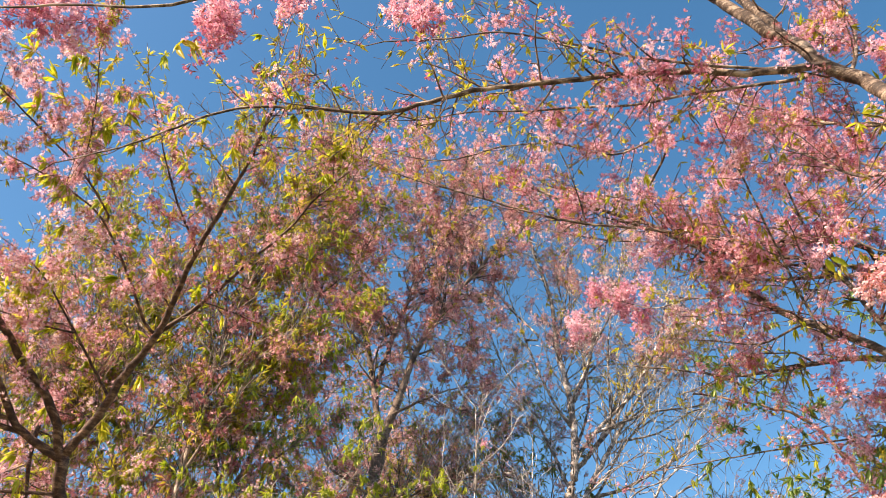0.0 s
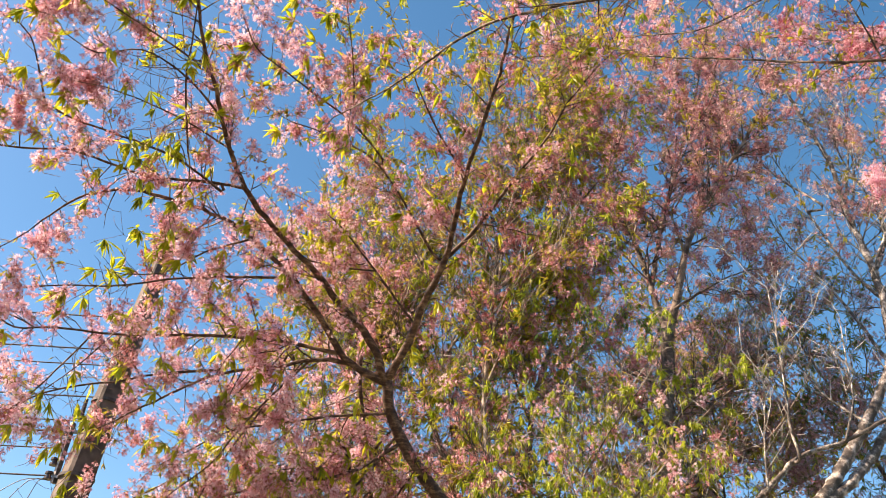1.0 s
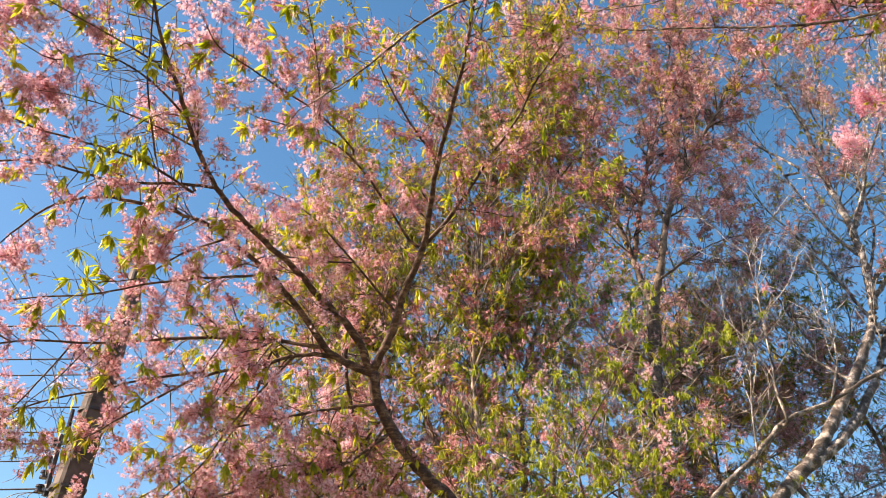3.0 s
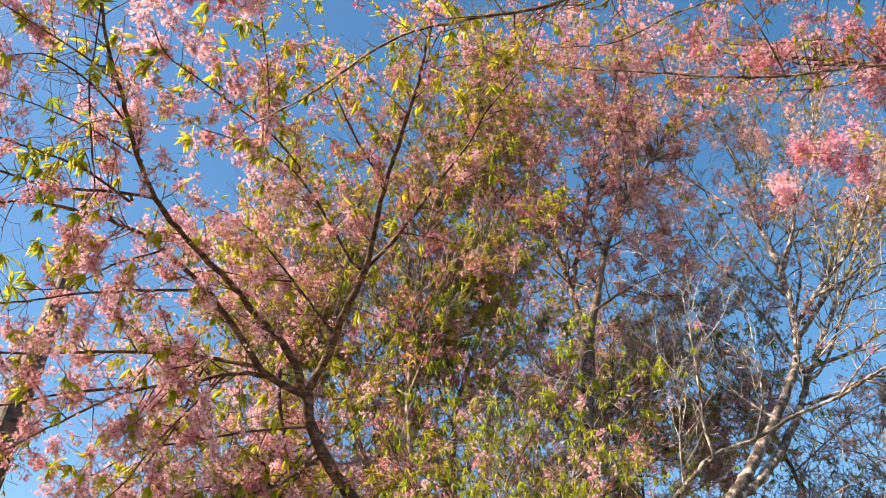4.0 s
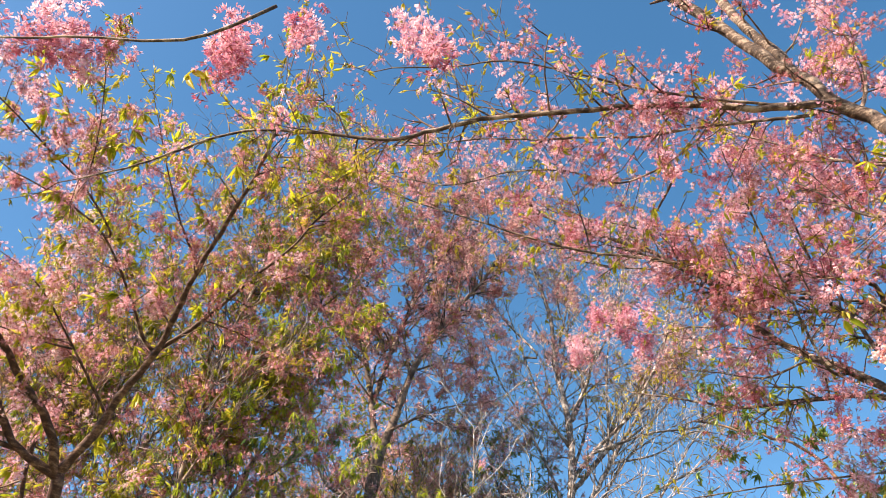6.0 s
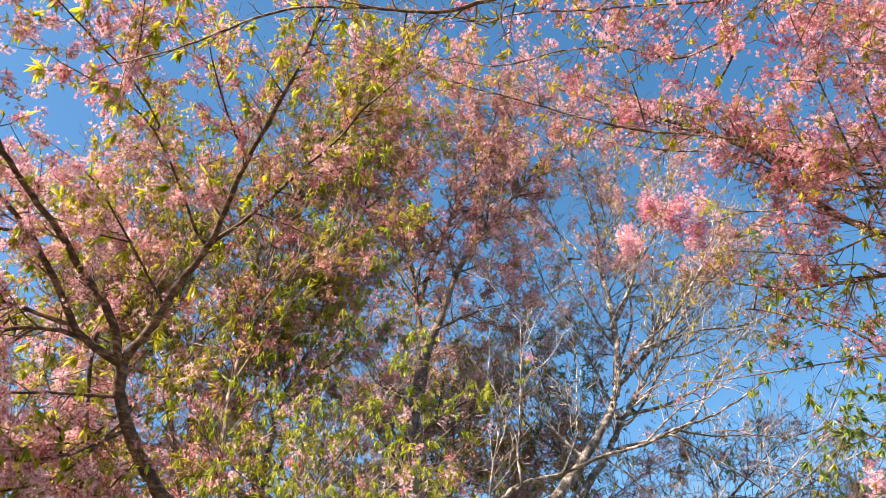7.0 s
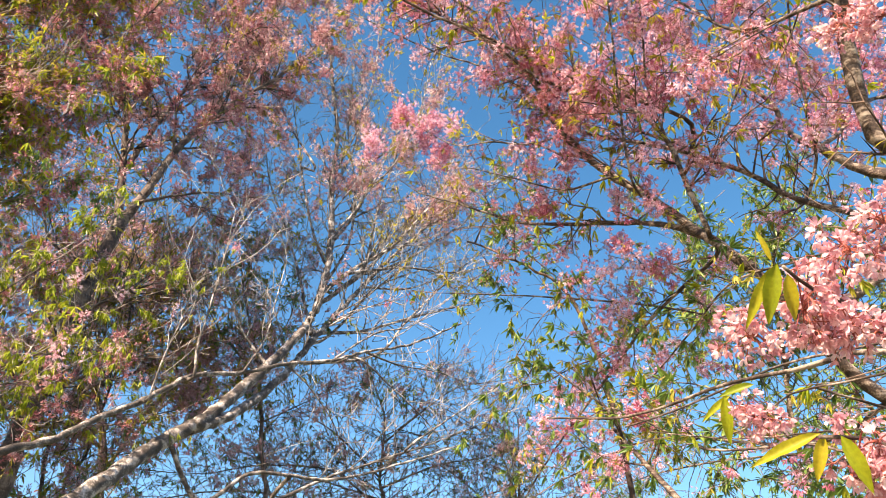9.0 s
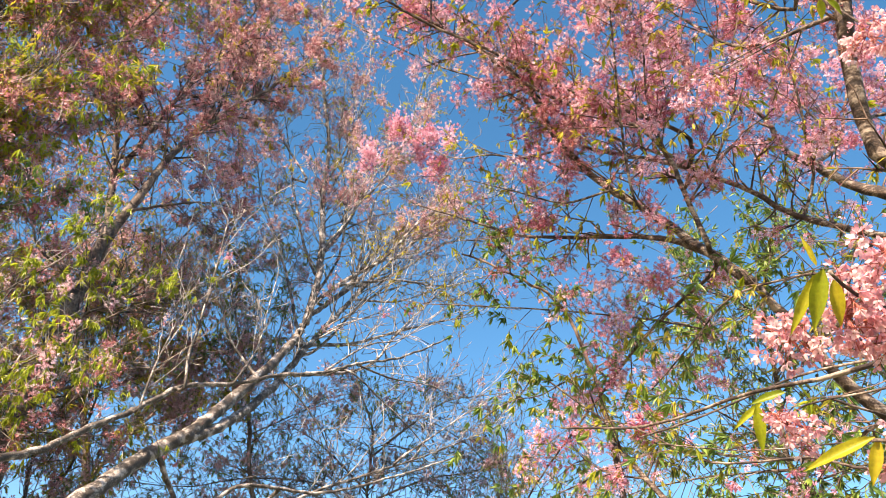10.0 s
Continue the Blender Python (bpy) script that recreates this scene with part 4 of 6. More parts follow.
bare.limb([(2.25, 11, 7.67), (3.23, 11.26, 8.16), (4.24, 11.52, 8.47), (5.44, 11.8, 9.25)], 0.0244, 0.0073)
bare.limb([(1.93, 11, 8.17), (2.4, 11.22, 9.14), (2.77, 11.42, 10.22), (3.06, 11.6, 11.26)], 0.0244, 0.0073)
bare.limb([(0.67, 9.8, 3.85), (1.22, 9.96, 4.26), (2.16, 10.16, 4.37), (3.19, 10.37, 4.8), (3.94, 10.5, 5.17)], 0.0293, 0.0098, False)
bare.limb([(1.54, 10.5, 4.13), (2.29, 10.73, 4.59), (2.91, 10.9, 4.91), (3.95, 11.14, 5.45), (5.16, 11.4, 6.17)], 0.0268, 0.0073)
bare.limb([(2.07, 11.2, 7.32), (2.59, 11.41, 7.97), (2.66, 11.49, 8.3), (2.86, 11.78, 9.62), (3.08, 11.97, 10.55), (3.36, 12.2, 11.85)], 0.0317, 0.0085)
bare.limb([(2.59, 11.4, 7.96), (3.32, 11.71, 9.1), (4.08, 11.96, 10.02), (4.83, 12.18, 10.89), (5.77, 12.4, 11.69)], 0.0244, 0.0073)
bare.limb([(2.69, 11.4, 7.99), (3.48, 11.66, 8.66), (4.41, 11.96, 9.66), (5.4, 12.2, 10.13)], 0.0244, 0.0073)
bare.limb([(1.75, 10.7, 5.99), (2.82, 11.09, 6.5), (3.37, 11.36, 7.32), (4.34, 11.74, 8.64), (5.18, 12, 9.63)], 0.0268, 0.0073)
bare.limb([(2.39, 10.4, 6.06), (2.92, 10.54, 5.8), (3.34, 10.66, 5.57), (3.82, 10.8, 5.24)], 0.0171, 0.0061)
bare.limb([(3.33, 10.8, 5.17), (4.11, 11.06, 5.84), (4.73, 11.24, 6.37), (5.37, 11.4, 6.77)], 0.0171, 0.0061)
bare.limb([(1.78, 11, 6.75), (1.58, 11.14, 7.52), (1.33, 11.28, 8.33), (0.96, 11.45, 9.29), (0.73, 11.6, 10.39)], 0.0268, 0.0073)
bare.limb([(1.99, 11.2, 7.52), (2.33, 11.42, 8.49), (2.38, 11.68, 9.8), (2.21, 11.94, 11.21), (2.24, 12.2, 12.89)], 0.0244, 0.0073)
bare.limb([(2.81, 12, 10.81), (3.47, 12.15, 11.71), (3.95, 12.32, 13.08), (4.22, 12.5, 14.7)], 0.0171, 0.0061)
bare.limb([(1.77, 9.2, 5.41), (2.34, 9.44, 5.99), (2.81, 9.59, 6.25), (3.43, 9.8, 6.91)], 0.0146, 0.0049)
bare.limb([(0.76, 8.7, 4.87), (0.94, 8.83, 5.34), (1.01, 8.97, 5.9), (1.08, 9.1, 6.51)], 0.0122, 0.0049)
bare.limb([(-0.06, 8.2, 4.27), (-0.01, 8.29, 4.73), (0.09, 8.4, 5.27)], 0.0122, 0.0049)
bare.limb([(1.66, 11.6, 9.92), (1.13, 11.8, 10.87), (0.77, 12, 11.96), (0.67, 12.1, 13.27)], 0.022, 0.0073)
bare.limb([(2.68, 11.8, 9.88), (3.23, 11.9, 10.97), (3.61, 12.0, 12.39), (3.79, 12.1, 13.73)], 0.022, 0.0073)
bare.limb([(2.05, 11.7, 10.05), (2.42, 11.9, 11.5), (2.62, 12, 13.06), (2.62, 12.1, 14.54)], 0.022, 0.0073)
bare.limb([(2.52, 11.2, 7.6), (3.42, 11.6, 8.0), (4.22, 12.0, 8.62), (4.98, 12.2, 8.64)], 0.02, 0.0061)
bare.grow(0.14, 1.2, 0.014, sub=2.0, up=0.35, spread=0.7, node=0.10, start=0.25, levels=3, seg=0.16, thick=0.05, tip=0.004)
bare.bloom(0.12, 1.8, 3.0, 0.075, PETAL_C, form="small", reach=0.06, spread=0.08, gaps=0.4, seed=3, calyx=0, keep=lambda p: p[:, 2] > 9.4)
bare.leaf(0.12, 3, 0.10, LEAF_O, gaps=0.5, keep=lambda p: p[:, 2] > 8.0)

# ---- slender trees behind the fading cherry ----
slender = Tree("young_tree", (-3.0, 8.8, 0), "slender pale-stemmed young tree with thin olive leaves", BARK_E, TWIG_C, 53, "young trees")
slender.trunk([(-2.75, 8.8, -0.05), (-2.75, 8.8, 2.0), (-2.88, 8.8, 3.88), (-2.92, 8.8, 4.22), (-2.99, 8.8, 4.71), (-3.05, 8.8, 5.21), (-3.08, 8.8, 5.57), (-3.1, 8.8, 5.94), (-3.07, 8.8, 6.32), (-3.04, 8.8, 6.67), (-3.01, 8.8, 7.13), (-2.97, 8.8, 7.43), (-2.94, 8.8, 7.83), (-2.95, 8.8, 8.3)], 0.055, 0.02, grow=True)
slender.limb([(-3.1, 8.8, 5.94), (-3.01, 8.8, 6.17), (-2.9, 8.8, 6.44), (-2.79, 8.8, 6.6), (-2.69, 8.8, 6.77), (-2.55, 8.8, 6.98)], 0.022, 0.006)
slender.limb([(-2.97, 8.8, 7.43), (-2.79, 8.8, 7.57), (-2.59, 8.8, 7.67), (-2.29, 8.8, 8.04)], 0.018, 0.006)
slender.limb([(-2.91, 8.7, 7.05), (-2.74, 8.71, 7.3), (-2.42, 8.74, 7.57), (-2.02, 8.76, 7.84), (-1.6, 8.78, 8.13), (-1.31, 8.8, 8.37)], 0.012, 0.004)
slender.limb([(-3.07, 8.8, 6.26), (-2.86, 8.93, 6.86), (-2.65, 9.02, 7.24), (-2.5, 9.1, 7.63)], 0.012, 0.004)
slender.limb([(-2.93, 8.7, 7.55), (-3.37, 8.63, 8.05), (-3.77, 8.56, 8.58), (-4.03, 8.5, 9.14)], 0.01, 0.004)
slender.limb([(-2.96, 8.8, 7.62), (-2.75, 8.77, 8.72), (-2.39, 8.74, 9.76), (-1.98, 8.72, 10.8), (-1.69, 8.7, 11.71)], 0.016, 0.004)
slender.limb([(-2.94, 8.7, 8.09), (-3.38, 8.62, 9.34), (-3.5, 8.56, 10.55), (-3.4, 8.5, 11.67)], 0.014, 0.004)
slender.limb([(-2.95, 8.8, 6.95), (-3.75, 8.8, 7.81), (-4.55, 8.8, 8.89), (-5.03, 8.8, 10.48)], 0.014, 0.004)
slender.limb([(-2.93, 8.8, 7.45), (-2.24, 8.92, 8.24), (-1.9, 9.03, 9.44), (-1.55, 9.1, 10.3)], 0.012, 0.004)
slender.limb([(-3, 8.8, 6.63), (-2.53, 8.92, 7.01), (-2.17, 9.03, 7.49), (-2.09, 9.1, 7.99)], 0.012, 0.004)
slender.limb([(-2.9, 8.8, 7.62), (-2.8, 8.8, 8.55), (-2.56, 8.8, 9.53), (-2.21, 8.8, 10.55), (-1.93, 8.8, 11.7), (-1.73, 8.8, 12.73)], 0.018, 0.006)
slender.limb([(-2.8, 8.8, 8.55), (-2.25, 8.84, 9.22), (-1.7, 8.87, 9.81), (-1.28, 8.9, 10.47)], 0.012, 0.004)
slender.limb([(-2.73, 8.8, 8.94), (-3.05, 8.76, 10.15), (-3.07, 8.73, 11.38), (-3.12, 8.7, 12.49)], 0.012, 0.004)
slender.grow(0.065, 1.05, 0.008, sub=5, up=0.3, node=0.08, seg=0.16, thick=0.05, tip=0.004)
back = lambda p: p[:, 1] > 8.65
slender.leaf(0.36, 3.2, 0.125, LEAF_O, gaps=0.3, keep=back)
slender.leaf(0.24, 8, 0.14, LEAF_F, slim=True, seed=6, gaps=0.25, droop=2.0, keep=back)
slender.bloom(0.20, 1.6, 3.0, 0.068, PETAL_R, form="small", reach=0.05, spread=0.08, gaps=0.3, seed=8, calyx=0, keep=back)

second = Tree("young_tree", (-3.4, 9.2, 0), "young pale-barked tree with withered pink blossom and leaves", BARK_E, TWIG_A, 59, "young trees")
second.trunk([(-3.2, 9.2, -0.05), (-3.2, 9.2, 2.0), (-3.28, 9.2, 3.98), (-3.4, 9.2, 4.35), (-3.53, 9.2, 4.73), (-3.69, 9.2, 5.13), (-3.84, 9.2, 5.54), (-3.97, 9.2, 5.91), (-4.08, 9.2, 6.29), (-4.16, 9.2, 6.53), (-4.36, 9.2, 6.85), (-4.52, 9.2, 7.18), (-4.65, 9.2, 7.53)], 0.075, 0.022, grow=True)
second.limb([(-4.09, 9.2, 6.33), (-3.93, 9.2, 6.49), (-3.78, 9.2, 6.79), (-3.63, 9.2, 7.04), (-3.4, 9.2, 7.31), (-3.18, 9.2, 7.68)], 0.03, 0.008)
second.limb([(-4.35, 9.2, 6.93), (-4.39, 9.18, 7.26), (-4.42, 9.16, 7.69), (-4.41, 9.14, 8.14), (-4.39, 9.1, 8.9)], 0.02, 0.006)
second.limb([(-3.8, 9.3, 5.25), (-3.57, 9.36, 5.69), (-3.41, 9.44, 6.33), (-3.16, 9.5, 6.82)], 0.02, 0.006)
second.limb([(-4.3, 9.1, 6.79), (-4.92, 8.99, 7.34), (-5.37, 8.9, 7.99)], 0.014, 0.006)
second.limb([(-3.93, 9.1, 5.88), (-4.84, 8.93, 5.99), (-5.62, 8.78, 5.99), (-6.42, 8.63, 5.92), (-7.03, 8.5, 5.65)], 0.02, 0.005)
second.limb([(-3.79, 9.2, 5.36), (-4.71, 9.03, 5.41), (-5.62, 8.86, 5.35), (-6.57, 8.7, 5.33)], 0.02, 0.005)
second.limb([(-3.62, 9.2, 4.9), (-4.84, 9.01, 4.8), (-5.89, 8.85, 4.72), (-7.02, 8.7, 4.79)], 0.02, 0.005)
second.limb([(-4.05, 9.1, 6.4), (-4.66, 9.03, 7.11), (-5.46, 8.96, 7.36), (-6.24, 8.9, 7.82)], 0.016, 0.005)
second.limb([(-4.62, 9.1, 7.7), (-4.99, 9.02, 8.78), (-5.09, 8.96, 9.67), (-5.42, 8.9, 10.72)], 0.012, 0.004)
second.limb([(-4.3, 9.1, 6.79), (-4.04, 9.03, 7.7), (-4.1, 8.97, 8.68), (-3.78, 8.9, 9.62)], 0.012, 0.004)
second.limb([(-4.28, 9.2, 6.32), (-5.14, 9.25, 6.71), (-6.05, 9.31, 7.13), (-7, 9.36, 7.47), (-7.78, 9.4, 7.72)], 0.018, 0.005)
second.limb([(-4.11, 9.2, 5.84), (-4.97, 9.27, 5.66), (-5.83, 9.33, 5.49), (-6.8, 9.4, 5.39)], 0.018, 0.005)
second.limb([(-4.45, 9.2, 6.82), (-5.41, 9.24, 7.89), (-6.44, 9.27, 8.88), (-7.45, 9.3, 9.85)], 0.016, 0.005)
second.limb([(-4.31, 9.2, 6.48), (-5.05, 9.23, 7.4), (-5.68, 9.27, 8.62), (-6.12, 9.3, 10)], 0.016, 0.005)
second.limb([(-3.99, 9.2, 5.39), (-4.71, 9.28, 4.86), (-5.42, 9.34, 4.55), (-6.17, 9.4, 4.38)], 0.016, 0.005)
second.grow(0.07, 1.35, 0.008, sub=5.5, up=0.2, node=0.08, seg=0.16, thick=0.05, tip=0.004)
back = lambda p: p[:, 1] > 8.8
second.bloom(0.13, 1.8, 3.0, 0.066, PETAL_A, form="small", reach=0.05, spread=0.08, gaps=0.3, seed=11, calyx=0, keep=back)
second.bloom(0.12, 1.6, 3.0, 0.066, PETAL_R, form="small", reach=0.05, spread=0.08, gaps=0.4, seed=8, calyx=0, keep=back)
second.leaf(0.4, 3, 0.125, LEAF_O, gaps=0.3, keep=back)
second.leaf(0.22, 7, 0.14, LEAF_F, slim=True, gaps=0.25, seed=6, droop=2.0, keep=back)

green = Tree("broadleaf_tree", (-2.0, 9.7, 0), "slim tree with dark green drooping leaves", BARK_C, TWIG_D, 61)
green.trunk([(-2.0, 9.7, -0.05), (-2.1, 9.7, 2.0), (-2.92, 9.6, 3.73), (-2.77, 9.56, 4.46), (-2.73, 9.52, 5.44), (-2.62, 9.48, 6.19), (-2.22, 9.44, 7.26), (-2.05, 9.4, 8.33)], 0.10, 0.014, grow=True)
green.limb([(-2.62, 9.5, 6.19), (-1.97, 9.38, 6.65), (-1.53, 9.3, 7)], 0.02, 0.006)
green.limb([(-2.69, 9.5, 5.73), (-2.91, 9.43, 6.55), (-2.91, 9.36, 7.4), (-3, 9.3, 8.16)], 0.02, 0.006)
green.limb([(-2.21, 9.4, 7.24), (-1.75, 9.4, 7.84), (-1.5, 9.4, 8.55)], 0.015, 0.005)
green.limb([(-2.21, 9.4, 7.24), (-2.32, 9.25, 8.11), (-2.27, 9.11, 9.02), (-1.93, 9, 9.56)], 0.015, 0.005)
green.limb([(-2.05, 9.4, 8.33), (-1.79, 9.4, 9.51), (-1.82, 9.4, 10.82), (-1.51, 9.4, 12), (-1.28, 9.4, 13.05)], 0.018, 0.005)
green.limb([(-1.88, 9.4, 9.1), (-1.33, 9.4, 9.78), (-1.04, 9.4, 10.61), (-0.82, 9.4, 11.53)], 0.012, 0.004)
green.limb([(-1.83, 9.4, 9.98), (-2.26, 9.32, 10.94), (-2.35, 9.27, 11.86), (-2.35, 9.2, 12.95)], 0.012, 0.004)
green.grow(0.07, 1.0, 0.009, sub=4, up=0.1, droop=0.4, node=0.07, seg=0.16, thick=0.05, tip=0.004)
green.leaf(0.5, 5, 0.11, LEAF_S, slim=True, droop=1.4, gaps=0.3, keep=lambda p: p[:, 2] < 7.2)
green.leaf(0.2, 4, 0.09, LEAF_O, seed=9, gaps=0.3, keep=lambda p: p[:, 2] > 6.8)
green.leaf(0.12, 8, 0.11, LEAF_F, slim=True, seed=5, gaps=0.25, droop=2.0)
green.bloom(0.15, 1.5, 3.0, 0.066, PETAL_R, form="small", reach=0.05, spread=0.08, gaps=0.3, seed=12, calyx=0)

bright = Tree("sapling", (-1.4, 8.9, 0), "sapling with bright yellow-green drooping leaves", BARK_C, TWIG_D, 67, "saplings")
bright.trunk([(-1.4, 8.9, -0.05), (-1.45, 8.8, 1.6), (-1.91, 8.6, 3.17), (-1.82, 8.51, 4.05), (-1.85, 8.45, 4.64), (-1.81, 8.4, 5.26)], 0.05, 0.008, grow=True)
bright.limb([(-1.86, 8.5, 4.66), (-1.46, 8.46, 5.22), (-1.08, 8.42, 5.66), (-0.9, 8.4, 5.96)], 0.012, 0.004)
bright.limb([(-1.84, 8.6, 4.09), (-1.18, 8.6, 4.58), (-0.67, 8.6, 5.12), (-0.32, 8.6, 5.44), (0.15, 8.6, 5.74)], 0.014, 0.004)
bright.limb([(-1.86, 8.5, 4.66), (-2.24, 8.3, 5.17), (-2.44, 8.2, 5.44)], 0.01, 0.004)
bright.limb([(-1.82, 8.5, 4.04), (-2.19, 8.29, 4.4), (-2.61, 8.11, 4.65), (-2.81, 8, 4.89)], 0.01, 0.004)
bright.limb([(-1.82, 8.5, 4.04), (-1.43, 8.4, 4.2), (-0.95, 8.28, 4.32), (-0.69, 8.2, 4.48)], 0.01, 0.004)
bright.limb([(-1.86, 8.5, 4.18), (-1.93, 8.24, 4.52), (-1.94, 8, 4.87)], 0.01, 0.004)
bright.grow(0.07, 0.6, 0.006, sub=4, up=0.1, droop=0.5, node=0.07)
bright.leaf(0.42, 11, 0.088, LEAF_F, slim=True, droop=2.2, gaps=0.25, single=250)
bright.bloom(0.08, 2, 4, 0.04, PETAL_A, gaps=0.3, seed=9, calyx=0.3)

small = Tree("sapling", (-3.0, 9.4, 0), "small sapling with yellow-green leaves behind the cherry", BARK_C, TWIG_C, 71, "saplings")
small.trunk([(-3.0, 9.4, -0.05), (-3.0, 9.4, 1.6), (-3.67, 9.4, 3.76), (-3.55, 9.37, 4.51), (-3.58, 9.34, 5.37), (-3.65, 9.31, 6.32), (-3.67, 9.3, 6.75)], 0.03, 0.006, grow=True)
small.limb([(-3.6, 9.4, 5.4), (-3.11, 9.34, 5.59), (-2.79, 9.3, 5.67)], 0.01, 0.004)
small.limb([(-3.58, 9.4, 5.1), (-3.97, 9.34, 5.36), (-4.19, 9.3, 5.62)], 0.01, 0.004)
small.grow(0.05, 0.9, 0.006, sub=5, up=0.1, droop=0.4, node=0.07)
small.leaf(0.2, 9, 0.11, LEAF_F, slim=True, droop=2.0, gaps=0.25)
small.bloom(0.25, 2.2, 3.2, 0.045, PETAL_A, form="small", gaps=0.3, seed=5, calyx=0)

woods = Tree("broadleaf_tree", (3.9, 8.2, 0), "green-leaved tree behind the pink cherry", BARK_B, TWIG_C, 73)
woods.trunk([(3.9, 8.2, -0.05), (3.95, 8.2, 1.2), (5.95, 6.8, 3.49), (5.77, 6.67, 4.28), (5.61, 6.43, 5.03), (5.41, 6.18, 5.68), (5.33, 5.87, 6.15)], 0.08, 0.012, grow=True)
woods.limb([(5.77, 6.67, 4.28), (5.42, 6.81, 4.61), (5.05, 6.98, 4.84), (4.73, 7.17, 4.91)], 0.015, 0.005)
woods.limb([(5.61, 6.43, 5.03), (5.76, 5.97, 5.35), (5.86, 5.66, 5.52), (5.8, 5.34, 5.89)], 0.015, 0.005)
woods.limb([(5.7, 6.55, 4.68), (5.95, 6.25, 4.61), (6.18, 5.82, 4.72), (6.3, 5.52, 4.85)], 0.015, 0.005)
woods.limb([(5.8, 6.69, 4.18), (5.27, 7.15, 4.17), (4.84, 7.49, 4.1), (4.52, 7.72, 4)], 0.015, 0.005)
woods.limb([(5.49, 6.25, 5.48), (5.19, 6.33, 5.7), (4.9, 6.45, 5.83), (4.72, 6.46, 5.99)], 0.012, 0.005)
woods.limb([(5.86, 6.69, 4.02), (6.01, 6.26, 4.08), (6.13, 5.87, 4.08)], 0.012, 0.005)
woods.grow(0.06, 1.3, 0.008, sub=5.5, up=0.15, droop=0.2, node=0.08, seg=0.16, thick=0.05, tip=0.004)
woods.leaf(0.7, 5, 0.085, LEAF_S, gaps=0.3)
woods.leaf(0.35, 3, 0.075, LEAF_G, gaps=0.3, seed=8)
woods.leaf(0.15, 2.6, 0.08, LEAF_O, gaps=0.35, seed=5)

sprig = Tree("slender_tree", (3.6, 6.4, 0), "slender tree with sparse green leaf sprays", TWIG_A, TWIG_A, 79)
sprig.trunk([(3.6, 6.4, -0.05), (3.7, 6.4, 1.6), (3.6, 6.35, 3.6), (3.2, 6.3, 5.0), (2.6, 6.4, 5.4), (2.3, 6.6, 5.6)], 0.05, 0.008)
sprig.limb([(2.43, 6.44, 5.79), (2.6, 6.45, 5.66), (2.88, 6.44, 5.48), (3.2, 6.41, 5.25), (3.51, 6.39, 4.97)], 0.008, 0.003)
sprig.limb([(2.63, 6.5, 5.57), (2.54, 6.67, 5.4), (2.34, 6.85, 5.27)], 0.006, 0.003)
sprig.limb([(3.31, 6.41, 5.14), (3.11, 6.57, 5.08), (2.98, 6.78, 4.86), (2.89, 6.95, 4.64)], 0.006, 0.003)
sprig.limb([(3.7, 5.55, 4.72), (3.87, 5.53, 4.54), (3.76, 5.71, 4.4), (3.59, 5.84, 4.42)], 0.006, 0.003)
sprig.limb([(2.52, 6.06, 5.51), (2.64, 5.87, 5.67), (2.57, 5.84, 5.74)], 0.006, 0.003)
sprig.limb([(3.34, 6.01, 4.44), (3.12, 6.19, 4.38), (2.91, 6.38, 4.26), (2.71, 6.51, 4.22), (2.49, 6.69, 4.06)], 0.008, 0.003)
sprig.grow(0.09, 0.55, 0.005, sub=2.5, up=0.05, droop=0.4, node=0.07)
sprig.leaf(0.55, 9, 0.082, LEAF_S, gaps=0.22, seed=3, droop=0.5, single=280)
sprig.leaf(0.08, 3.0, 0.085, LEAF_O, gaps=0.4)

shrub = Tree("shrub", (2.6, 13.6, 0), "tall dark twiggy shrub with fine leaves", BARK_C, TWIG_C, 83)
shrub.trunk([(2.6, 13.6, -0.05), (2.6, 13.5, 2.0), (3.86, 13.67, 4.66), (3.73, 13.48, 5.49), (3.67, 13.2, 6.34), (3.37, 13.05, 6.93)], 0.08, 0.012, grow=True)
shrub.limb([(3.73, 13.48, 5.49), (2.91, 13.49, 6.12), (2.31, 13.52, 6.41), (1.88, 13.47, 6.71)], 0.02, 0.006)
shrub.limb([(3.69, 13.32, 6), (4.25, 12.92, 6.54), (4.71, 12.59, 6.9), (5.21, 12.32, 7)], 0.02, 0.006)
shrub.limb([(3.76, 13.52, 5.32), (4.57, 13.12, 5.7), (5.39, 12.7, 5.88), (5.84, 12.34, 6.23)], 0.02, 0.006)
shrub.limb([(3.78, 13.56, 5.16), (2.69, 13.77, 5.43), (1.86, 13.87, 5.61)], 0.02, 0.006)
shrub.limb([(3.82, 13.62, 4.91), (5.14, 13.04, 5.2), (6.17, 12.42, 5.55)], 0.02, 0.006)
shrub.limb([(3.8, 13.5, 4.9), (2.88, 13.0, 5.32), (1.72, 12.8, 5.22), (0.87, 12.6, 4.92), (-0.01, 12.4, 4.81)], 0.02, 0.006)
shrub.limb([(3.5, 13.6, 3.9), (2.23, 13.0, 4.77), (1.22, 12.8, 4.77), (0.41, 12.6, 4.52), (-0.26, 12.4, 4.31)], 0.02, 0.006)
shrub.grow(0.06, 1.3, 0.011, sub=6, up=0.2, node=0.1, seg=0.16, thick=0.05, tip=0.004)
shrub.leaf(0.24, 3.4, 0.085, LEAF_G, slim=True, gaps=0.6)
shrub.bloom(0.05, 1.6, 3, 0.07, PETAL_C, form="small", reach=0.05, calyx=0)

